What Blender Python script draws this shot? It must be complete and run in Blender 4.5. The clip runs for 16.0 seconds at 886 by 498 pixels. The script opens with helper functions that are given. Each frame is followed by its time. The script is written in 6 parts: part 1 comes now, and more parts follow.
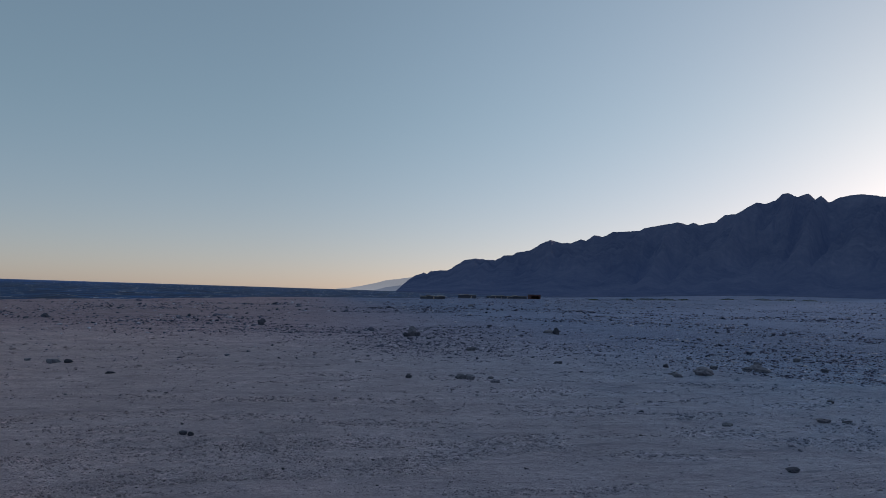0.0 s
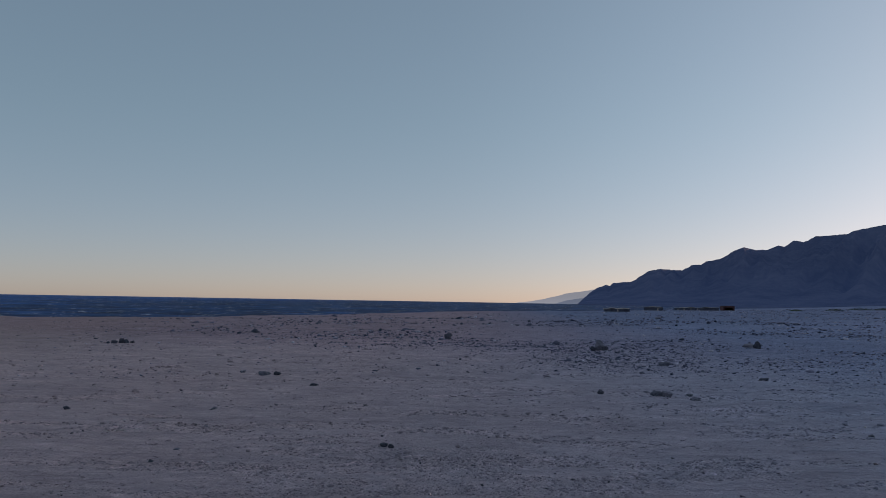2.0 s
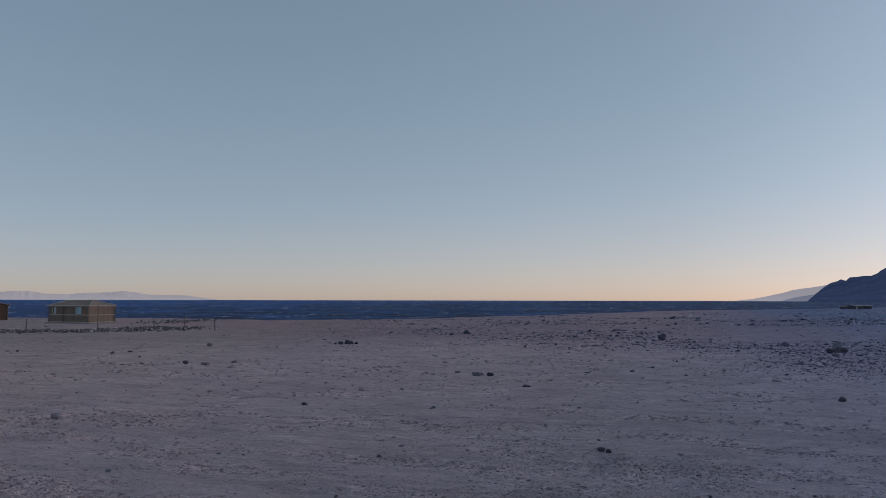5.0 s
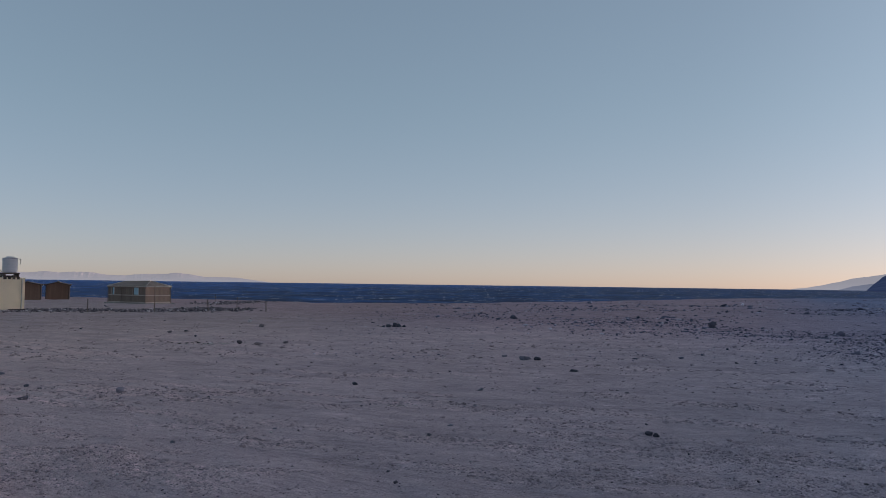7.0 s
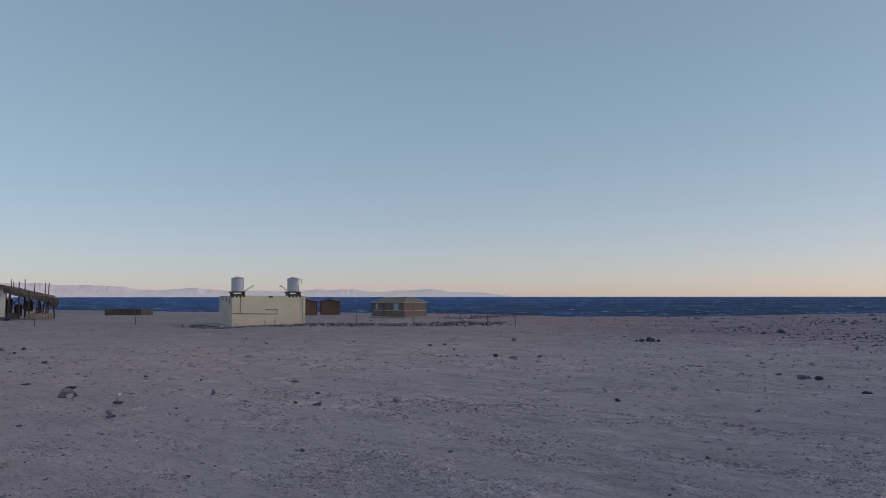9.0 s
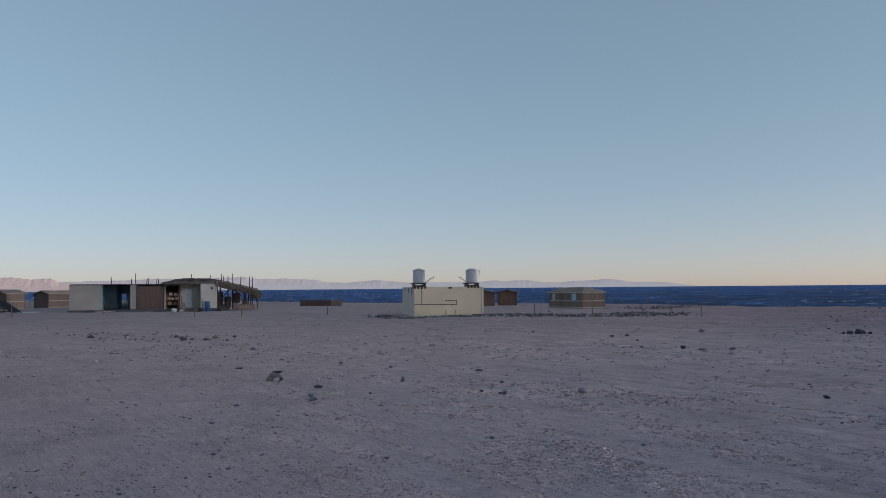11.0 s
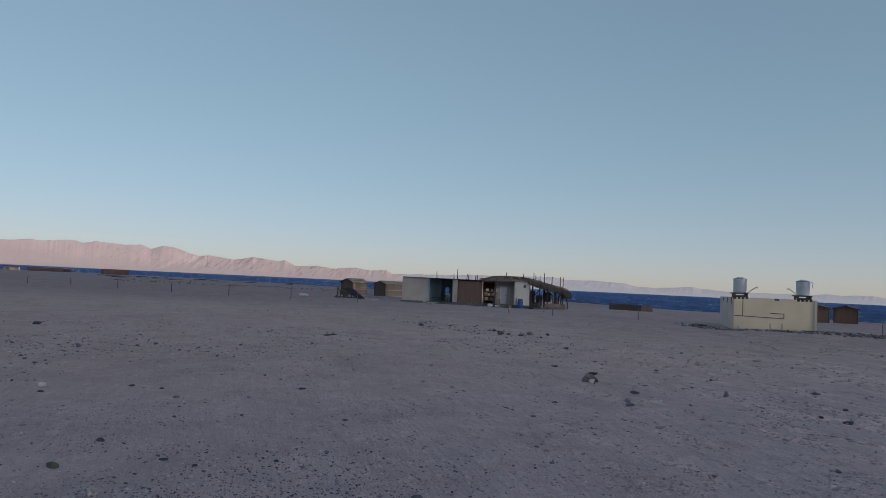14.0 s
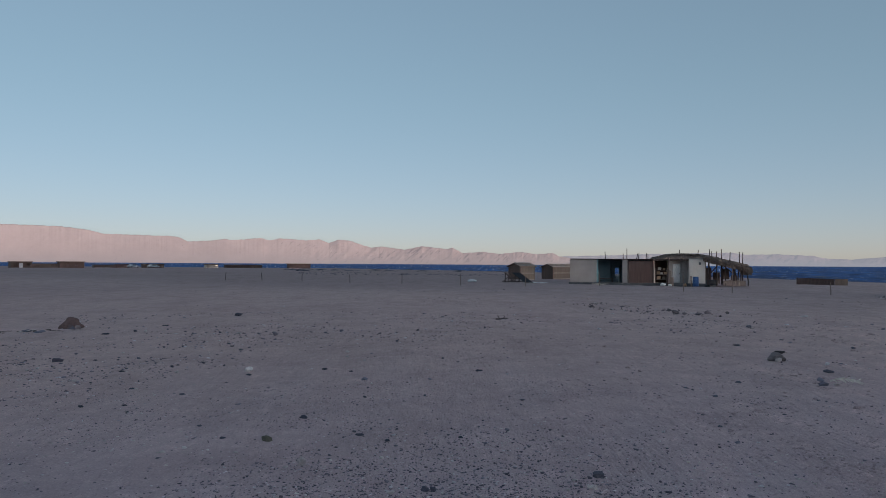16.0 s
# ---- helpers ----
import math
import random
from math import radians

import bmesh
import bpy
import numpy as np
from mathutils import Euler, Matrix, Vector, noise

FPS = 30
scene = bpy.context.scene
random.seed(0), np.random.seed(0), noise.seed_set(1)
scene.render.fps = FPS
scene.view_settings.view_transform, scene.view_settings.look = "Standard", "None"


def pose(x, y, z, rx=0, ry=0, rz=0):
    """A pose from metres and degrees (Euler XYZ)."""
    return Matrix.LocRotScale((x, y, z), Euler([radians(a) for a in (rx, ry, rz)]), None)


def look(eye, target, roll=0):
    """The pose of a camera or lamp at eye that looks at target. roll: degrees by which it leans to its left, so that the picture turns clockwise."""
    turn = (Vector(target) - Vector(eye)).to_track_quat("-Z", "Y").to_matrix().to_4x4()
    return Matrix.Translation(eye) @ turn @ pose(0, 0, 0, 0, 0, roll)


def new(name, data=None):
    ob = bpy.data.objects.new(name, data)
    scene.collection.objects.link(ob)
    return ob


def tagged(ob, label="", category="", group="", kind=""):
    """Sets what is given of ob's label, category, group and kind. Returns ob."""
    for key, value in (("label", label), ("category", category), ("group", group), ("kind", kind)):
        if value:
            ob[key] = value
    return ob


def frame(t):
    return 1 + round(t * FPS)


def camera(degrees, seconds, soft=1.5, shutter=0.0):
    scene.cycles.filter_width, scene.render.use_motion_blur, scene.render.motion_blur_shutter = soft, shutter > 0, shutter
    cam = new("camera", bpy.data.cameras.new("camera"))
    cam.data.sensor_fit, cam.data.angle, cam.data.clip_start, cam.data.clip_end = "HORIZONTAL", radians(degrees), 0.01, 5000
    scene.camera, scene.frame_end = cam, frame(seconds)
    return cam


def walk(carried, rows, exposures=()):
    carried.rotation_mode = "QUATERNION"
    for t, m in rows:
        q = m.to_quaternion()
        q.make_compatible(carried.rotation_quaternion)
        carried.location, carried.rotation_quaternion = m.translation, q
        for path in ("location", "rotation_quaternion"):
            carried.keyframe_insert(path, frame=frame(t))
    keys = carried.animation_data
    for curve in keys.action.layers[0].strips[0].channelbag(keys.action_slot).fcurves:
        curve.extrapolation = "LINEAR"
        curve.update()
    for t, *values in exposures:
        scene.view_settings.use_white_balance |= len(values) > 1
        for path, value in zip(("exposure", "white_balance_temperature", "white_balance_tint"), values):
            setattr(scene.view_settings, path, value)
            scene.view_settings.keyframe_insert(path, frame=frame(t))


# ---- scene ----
cam = camera(61.8, 16.0, soft=0.7)
# seconds, x, y, z, yaw, pitch, roll
PATH = [
    (0.0, -0.000, -0.000, 1.650, -0.00, 3.32, -1.79),
    (0.5, -0.046, 0.039, 1.656, 2.81, 3.99, -1.19),
    (1.0, -0.081, 0.107, 1.659, 6.20, 3.93, -1.15),
    (1.5, -0.117, 0.104, 1.662, 10.05, 4.03, -1.30),
    (2.0, -0.131, 0.118, 1.653, 13.92, 4.03, -0.98),
    (2.5, -0.142, 0.139, 1.644, 17.17, 3.10, -0.09),
    (3.0, -0.136, 0.138, 1.656, 21.18, 3.36, -0.44),
    (3.5, -0.140, 0.129, 1.653, 23.53, 3.71, -0.63),
    (4.0, -0.176, 0.113, 1.646, 27.69, 3.97, -0.70),
    (4.2, -0.182, 0.121, 1.655, 29.22, 3.84, -0.75),
    (6.3, -0.155, 0.041, 1.676, 29.90, 3.94, 0.20),
    (6.5, -0.146, 0.026, 1.672, 29.92, 3.55, -0.10),
    (7.0, -0.142, -0.033, 1.654, 33.37, 2.73, -0.76),
    (7.5, -0.169, -0.087, 1.663, 36.37, 3.82, -0.72),
    (8.0, -0.225, -0.133, 1.669, 41.59, 4.32, 0.35),
    (8.5, -0.288, -0.151, 1.673, 46.85, 4.07, 0.07),
    (9.0, -0.328, -0.176, 1.670, 52.05, 3.66, 0.04),
    (9.2, -0.333, -0.182, 1.662, 53.61, 3.84, 0.04),
    (11.3, -0.428, -0.264, 1.653, 67.30, 3.09, -0.50),
    (11.5, -0.437, -0.276, 1.652, 68.52, 3.20, -1.30),
    (12.0, -0.457, -0.313, 1.649, 72.83, 2.49, -0.83),
    (12.5, -0.473, -0.341, 1.648, 75.40, 2.47, -1.52),
    (13.0, -0.469, -0.365, 1.649, 79.83, 2.96, -1.85),
    (13.5, -0.457, -0.382, 1.650, 84.35, 2.87, -2.41),
    (14.0, -0.433, -0.429, 1.652, 89.06, 2.72, -2.69),
    (14.5, -0.416, -0.459, 1.645, 93.34, 2.54, -2.13),
    (15.0, -0.390, -0.450, 1.637, 96.27, 1.16, -1.38),
    (15.5, -0.351, -0.445, 1.656, 100.77, 2.13, -1.61),
    (16.0, -0.238, -0.455, 1.644, 101.90, 1.15, -0.32),
]
EXPOSURES = [(0.0, -0.18, 6650, 9), (2.0, -0.13, 6850, 13), (3.5, -0.03, 7000, 16), (6.5, 0.07, 6980, 16), (7.5, 0.10, 6880, 15), (9.0, 0.27, 6850, 14), (12.5, 0.16, 6620, 9), (16.0, 0.07, 6700, 9)]
walk(cam, [(t, pose(x, y, z, 90 + p, r, w)) for t, x, y, z, w, p, r in PATH], EXPOSURES)

# ---- world and sun ----
SUN_AZ, SUN_EL = -42.0, 6.5


def az_dir(az, el=0.0):
    """Unit direction; az in degrees to the left of +y, el in degrees above the horizon."""
    a, e = radians(az), radians(el)
    return Vector((-math.sin(a) * math.cos(e), math.cos(a) * math.cos(e), math.sin(e)))


world = bpy.data.worlds.new("evening_sky")
scene.world = world
world.use_nodes = True
wn, wl = world.node_tree.nodes, world.node_tree.links
wn.clear()
sky = wn.new("ShaderNodeTexSky")
sky.sky_type, sky.sun_disc = "NISHITA", False
sky.sun_elevation, sky.sun_rotation = radians(SUN_EL), radians(-SUN_AZ)
sky.air_density, sky.dust_density, sky.ozone_density, sky.altitude = 0.7, 0.4, 4.0, 0.0
# the evening haze softens the sky's contrast and warms the horizon, most of all towards the sun
soft = wn.new("ShaderNodeGamma")
soft.inputs["Gamma"].default_value = 0.5
wl.new(sky.outputs[0], soft.inputs["Color"])
tint = wn.new("ShaderNodeVectorMath")
tint.operation = "MULTIPLY"
tint.inputs[1].default_value = (2.84, 2.53, 2.24)
wl.new(soft.outputs[0], tint.inputs[0])
# the glow round the low sun
way = wn.new("ShaderNodeTexCoord")
to_sun = wn.new("ShaderNodeVectorMath")
to_sun.operation = "DOT_PRODUCT"
to_sun.inputs[1].default_value = az_dir(SUN_AZ, SUN_EL)
wl.new(way.outputs["Generated"], to_sun.inputs[0])
close = wn.new("ShaderNodeMapRange")
close.inputs["From Min"].default_value, close.inputs["From Max"].default_value = 0.55, 1.0
wl.new(to_sun.outputs["Value"], close.inputs["Value"])
cube = wn.new("ShaderNodeMath")
cube.operation = "POWER"
cube.inputs[1].default_value = 1.5
wl.new(close.outputs[0], cube.inputs[0])
glow = wn.new("ShaderNodeMath")
glow.operation = "MULTIPLY_ADD"
glow.inputs[1].default_value, glow.inputs[2].default_value = 0.36, 1.0
wl.new(cube.outputs[0], glow.inputs[0])
# the bright aureole that hugs the hidden sun behind the ridge
ring = wn.new("ShaderNodeMapRange")
ring.inputs["From Min"].default_value, ring.inputs["From Max"].default_value = 0.982, 1.0
wl.new(to_sun.outputs["Value"], ring.inputs["Value"])
aureole = wn.new("ShaderNodeMath")
aureole.operation = "POWER"
aureole.inputs[1].default_value = 1.5
wl.new(ring.outputs[0], aureole.inputs[0])
halo = wn.new("ShaderNodeMath")
halo.operation = "MULTIPLY_ADD"
halo.inputs[1].default_value = 60.0
wl.new(aureole.outputs[0], halo.inputs[0])
wl.new(glow.outputs[0], halo.inputs[2])
lit = wn.new("ShaderNodeVectorMath")
lit.operation = "SCALE"
wl.new(tint.outputs[0], lit.inputs[0])
wl.new(halo.outputs[0], lit.inputs["Scale"])
up = wn.new("ShaderNodeSeparateXYZ")
wl.new(way.outputs["Generated"], up.inputs[0])
low = wn.new("ShaderNodeMapRange")
low.interpolation_type = "SMOOTHSTEP"
low.inputs["From Min"].default_value, low.inputs["From Max"].default_value = 0.26, -0.02
wl.new(up.outputs["Z"], low.inputs["Value"])
side = wn.new("ShaderNodeVectorMath")
side.operation = "DOT_PRODUCT"
side.inputs[1].default_value = az_dir(SUN_AZ)
wl.new(way.outputs["Generated"], side.inputs[0])
near = wn.new("ShaderNodeMapRange")
near.inputs["From Min"].default_value, near.inputs["From Max"].default_value = -0.1, 0.9
wl.new(side.outputs["Value"], near.inputs["Value"])
hue = wn.new("ShaderNodeMix")
hue.data_type = "RGBA"
hue.inputs[6].default_value, hue.inputs[7].default_value = (1.065, 0.965, 1.045, 1), (1.14, 0.98, 1.01, 1)
wl.new(near.outputs[0], hue.inputs[0])
warm = wn.new("ShaderNodeMix")
warm.data_type, warm.blend_type = "RGBA", "MULTIPLY"
wl.new(low.outputs[0], warm.inputs[0])
wl.new(lit.outputs[0], warm.inputs[6])
wl.new(hue.outputs[2], warm.inputs[7])
bg = wn.new("ShaderNodeBackground")
bg.inputs["Strength"].default_value = 0.12
wout = wn.new("ShaderNodeOutputWorld")
wl.new(warm.outputs[2], bg.inputs["Color"])
wl.new(bg.outputs[0], wout.inputs["Surface"])

sun = new("sun", bpy.data.lights.new("sun", "SUN"))
sun.data.energy, sun.data.angle, sun.data.color = 3.2, radians(0.5), (1.0, 0.72, 0.55)
sun.matrix_world = look(az_dir(SUN_AZ, SUN_EL) * 100, (0, 0, 0))

# ---- materials ----
def material(name, rough=0.9, spec=0.3, metal=0.0):
    m = bpy.data.materials.new(name)
    m.use_nodes = True
    b = m.node_tree.nodes["Principled BSDF"]
    b.inputs["Roughness"].default_value = rough
    b.inputs["Specular IOR Level"].default_value = spec
    b.inputs["Metallic"].default_value = metal
    return m, m.node_tree.nodes, m.node_tree.links, b


def tex_noise(n, l, vec, scale, detail=4.0, rough=0.55):
    t = n.new("ShaderNodeTexNoise")
    t.inputs["Scale"].default_value, t.inputs["Detail"].default_value, t.inputs["Roughness"].default_value = scale, detail, rough
    if vec is not None:
        l.new(vec, t.inputs["Vector"])
    return t


def ramp(n, l, src, stops):
    r = n.new("ShaderNodeValToRGB")
    while len(r.color_ramp.elements) < len(stops):
        r.color_ramp.elements.new(0.5)
    for e, (p, c) in zip(r.color_ramp.elements, stops):
        e.position, e.color = p, (*c, 1)
    l.new(src, r.inputs[0])
    return r


def blend(n, l, a, b, fac=0.5, mode="MIX"):
    m = n.new("ShaderNodeMix")
    m.data_type, m.blend_type = "RGBA", mode
    for src, k in ((fac, 0), (a, 6), (b, 7)):
        if isinstance(src, (int, float)):
            m.inputs[k].default_value = src
        elif isinstance(src, tuple):
            m.inputs[k].default_value = (*src, 1)
        else:
            l.new(src, m.inputs[k])
    return m.outputs[2]


def bump(n, l, b, height, strength, dist, prior=None):
    k = n.new("ShaderNodeBump")
    k.inputs["Strength"].default_value, k.inputs["Distance"].default_value = strength, dist
    l.new(height, k.inputs["Height"])
    if prior is not None:
        l.new(prior.outputs[0], k.inputs["Normal"])
    l.new(k.outputs[0], b.inputs["Normal"])
    return k


def surface(name, dark, light, scale=3.0, grain=40.0, rough=0.9, spec=0.25, relief=0.4, depth=0.01, vary=0.0, stretch=(1, 1, 1), metal=0.0, fleck=0.26):
    """A weathered surface: two scales of colour variation and a fine relief, at real size."""
    m, n, l, b = material(name, rough, spec, metal)
    co = n.new("ShaderNodeTexCoord")
    mp = n.new("ShaderNodeMapping")
    mp.inputs["Scale"].default_value = stretch
    l.new(co.outputs["Object"], mp.inputs["Vector"])
    big = tex_noise(n, l, mp.outputs[0], scale, 5)
    fine = tex_noise(n, l, mp.outputs[0], grain, 3)
    c = ramp(n, l, big.outputs[0], [(0.3, dark), (0.7, light)]).outputs[0]
    g = ramp(n, l, fine.outputs[0], [(0.25, (1 - fleck, 1 - fleck, 1 - fleck)), (0.75, (1 + 0.4 * fleck,) * 3)]).outputs[0]
    c = blend(n, l, c, g, 1.0, "MULTIPLY")
    if vary:
        oi = n.new("ShaderNodeObjectInfo")
        v = ramp(n, l, oi.outputs["Random"], [(0.0, (1 - vary,) * 3), (1.0, (1 + vary,) * 3)]).outputs[0]
        c = blend(n, l, c, v, 1.0, "MULTIPLY")
    l.new(c, b.inputs["Base Color"])
    bump(n, l, b, fine.outputs[0], relief, depth)
    return m


def make_ground():
    m, n, l, b = material("desert_ground", 0.95, 0.1)
    geo = n.new("ShaderNodeNewGeometry")
    pos = geo.outputs["Position"]

    def along(turn, sx, sy):
        mp = n.new("ShaderNodeMapping")
        mp.vector_type = "TEXTURE"
        mp.inputs["Rotation"].default_value = (0, 0, radians(turn))
        mp.inputs["Scale"].default_value = (sx, sy, 1)
        l.new(pos, mp.inputs["Vector"])
        return mp.outputs[0]

    def tone(src, stops, c, fac=1.0):
        return blend(n, l, c, ramp(n, l, src, [(p, (v, v, v)) for p, v in stops]).outputs[0], fac, "MULTIPLY")

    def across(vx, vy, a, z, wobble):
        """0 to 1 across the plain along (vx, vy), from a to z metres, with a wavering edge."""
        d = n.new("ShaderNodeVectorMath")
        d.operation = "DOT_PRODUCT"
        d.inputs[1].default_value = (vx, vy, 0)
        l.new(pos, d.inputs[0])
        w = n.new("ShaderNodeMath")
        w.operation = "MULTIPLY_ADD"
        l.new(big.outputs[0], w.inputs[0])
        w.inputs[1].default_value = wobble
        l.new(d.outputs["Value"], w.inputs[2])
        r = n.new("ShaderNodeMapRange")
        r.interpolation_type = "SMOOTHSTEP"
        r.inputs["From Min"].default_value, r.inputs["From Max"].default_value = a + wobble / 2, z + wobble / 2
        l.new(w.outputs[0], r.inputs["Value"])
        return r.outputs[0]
    big = tex_noise(n, l, pos, 0.05, 6, 0.6)
    mid = tex_noise(n, l, pos, 0.8, 7, 0.7)
    tracks = tex_noise(n, l, along(13, 2.0, 0.34), 1.0, 7, 0.7)
    tracks2 = tex_noise(n, l, along(22, 0.8, 0.13), 1.0, 6, 0.7)
    clod = tex_noise(n, l, along(10, 1.5, 0.9), 4.5, 7, 0.75)
    speck = tex_noise(n, l, pos, 15.0, 5, 0.72)
    fine = tex_noise(n, l, pos, 60.0, 3, 0.7)
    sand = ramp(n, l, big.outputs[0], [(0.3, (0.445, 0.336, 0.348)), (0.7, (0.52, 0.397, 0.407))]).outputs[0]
    # bluer gravel towards +x, in part a lens colour cast put into the colour
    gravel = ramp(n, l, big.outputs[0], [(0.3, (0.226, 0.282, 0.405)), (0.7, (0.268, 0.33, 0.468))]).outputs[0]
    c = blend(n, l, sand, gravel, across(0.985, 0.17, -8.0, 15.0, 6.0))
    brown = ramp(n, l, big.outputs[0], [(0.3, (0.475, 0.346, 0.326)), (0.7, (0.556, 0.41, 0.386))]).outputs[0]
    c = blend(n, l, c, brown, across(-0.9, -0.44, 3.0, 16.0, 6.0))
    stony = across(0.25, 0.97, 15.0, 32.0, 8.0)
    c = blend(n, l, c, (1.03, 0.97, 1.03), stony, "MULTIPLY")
    # far ground toned darker by direction
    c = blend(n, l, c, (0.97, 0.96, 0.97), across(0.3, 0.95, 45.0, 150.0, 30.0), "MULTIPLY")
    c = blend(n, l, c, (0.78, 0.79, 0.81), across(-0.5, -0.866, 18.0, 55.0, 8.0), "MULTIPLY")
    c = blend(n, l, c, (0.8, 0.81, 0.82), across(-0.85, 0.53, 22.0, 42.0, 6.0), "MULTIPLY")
    driven = across(0.27, 0.96, -0.5, 4.0, 2.0)
    patch = tex_noise(n, l, along(12, 2.4, 0.8), 0.4, 6, 0.7)
    c = tone(patch.outputs[0], [(0.3, 0.87), (0.46, 0.99), (0.7, 1.06)], c)
    # relief shading put into the tone: hollows darker, crests paler
    c = tone(mid.outputs[0], [(0.3, 0.84), (0.5, 1.0), (0.7, 1.1)], c)
    c = tone(tracks.outputs[0], [(0.34, 0.8), (0.45, 0.98), (0.56, 1.0), (0.68, 1.18)], c, driven)
    c = tone(tracks2.outputs[0], [(0.34, 0.85), (0.44, 1.0), (0.58, 1.0), (0.68, 1.12)], c, driven)
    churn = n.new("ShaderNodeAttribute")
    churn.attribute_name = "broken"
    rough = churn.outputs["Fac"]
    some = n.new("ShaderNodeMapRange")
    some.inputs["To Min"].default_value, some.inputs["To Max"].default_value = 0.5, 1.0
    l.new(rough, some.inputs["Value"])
    c = tone(clod.outputs[0], [(0.3, 0.66), (0.4, 0.98), (0.54, 1.03), (0.66, 1.4)], c, some.outputs[0])
    c = tone(speck.outputs[0], [(0.3, 0.62), (0.38, 0.98), (0.56, 1.03), (0.68, 1.4)], c, some.outputs[0])
    c = tone(fine.outputs[0], [(0.3, 0.84), (0.7, 1.14)], c)
    # churned sand brightened in colour to offset the shade of its own relief
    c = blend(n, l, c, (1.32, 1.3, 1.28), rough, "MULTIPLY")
    l.new(c, b.inputs["Base Color"])
    k = bump(n, l, b, tracks.outputs[0], 0.85, 0.14)
    k = bump(n, l, b, tracks2.outputs[0], 0.7, 0.04, k)
    k = bump(n, l, b, mid.outputs[0], 0.65, 0.13, k)
    k = bump(n, l, b, clod.outputs[0], 0.9, 0.085, k)
    l.new(some.outputs[0], k.inputs["Strength"])
    k = bump(n, l, b, speck.outputs[0], 0.8, 0.025, k)
    l.new(some.outputs[0], k.inputs["Strength"])
    # broken stony relief out on the plain
    stones = tex_noise(n, l, pos, 2.6, 8, 0.8)
    k = bump(n, l, b, stones.outputs[0], 0.0, 0.16, k)
    l.new(stony, k.inputs["Strength"])
    return m


def make_sea():
    m, n, l, b = material("sea_water", 0.5, 0.012)
    geo = n.new("ShaderNodeNewGeometry")
    mp = n.new("ShaderNodeMapping")
    mp.inputs["Rotation"].default_value = (0, 0, radians(35))
    mp.inputs["Scale"].default_value = (0.4, 1.0, 1)
    l.new(geo.outputs["Position"], mp.inputs["Vector"])
    w = tex_noise(n, l, mp.outputs[0], 0.22, 6, 0.65)
    far = tex_noise(n, l, mp.outputs[0], 0.012, 5, 0.6)
    c = ramp(n, l, far.outputs[0], [(0.3, (0.0042, 0.036, 0.130)), (0.7, (0.0068, 0.053, 0.178))]).outputs[0]
    # light and dark of the waves painted into the water colour
    c = blend(n, l, c, ramp(n, l, w.outputs[0], [(0.4, (0.4, 0.43, 0.5)), (0.6, (1.4, 1.36, 1.3))]).outputs[0], 1.0, "MULTIPLY")
    swell = tex_noise(n, l, mp.outputs[0], 0.06, 6, 0.7)
    c = blend(n, l, c, ramp(n, l, swell.outputs[0], [(0.4, (0.4, 0.44, 0.52)), (0.6, (1.6, 1.5, 1.4))]).outputs[0], 1.0, "MULTIPLY")
    # bluer sky reflection put into the water colour, growing towards -x
    bay = n.new("ShaderNodeVectorMath")
    bay.operation = "DOT_PRODUCT"
    bay.inputs[1].default_value = (-1, -0.3, 0)
    l.new(geo.outputs["Position"], bay.inputs[0])
    over = n.new("ShaderNodeMapRange")
    over.interpolation_type = "SMOOTHSTEP"
    over.inputs["From Min"].default_value, over.inputs["From Max"].default_value = 60.0, 330.0
    l.new(bay.outputs["Value"], over.inputs["Value"])
    c = blend(n, l, c, (1.4, 1.62, 1.66), over.outputs[0], "MULTIPLY")
    caps = tex_noise(n, l, geo.outputs["Position"], 0.3, 3, 0.75)
    foam = ramp(n, l, caps.outputs[0], [(0.63, (0, 0, 0)), (0.645, (0.95, 0.95, 0.95))]).outputs[0]
    c = blend(n, l, c, (0.62, 0.66, 0.7), foam)
    l.new(c, b.inputs["Base Color"])
    bump(n, l, b, w.outputs[0], 0.8, 0.6)
    return m


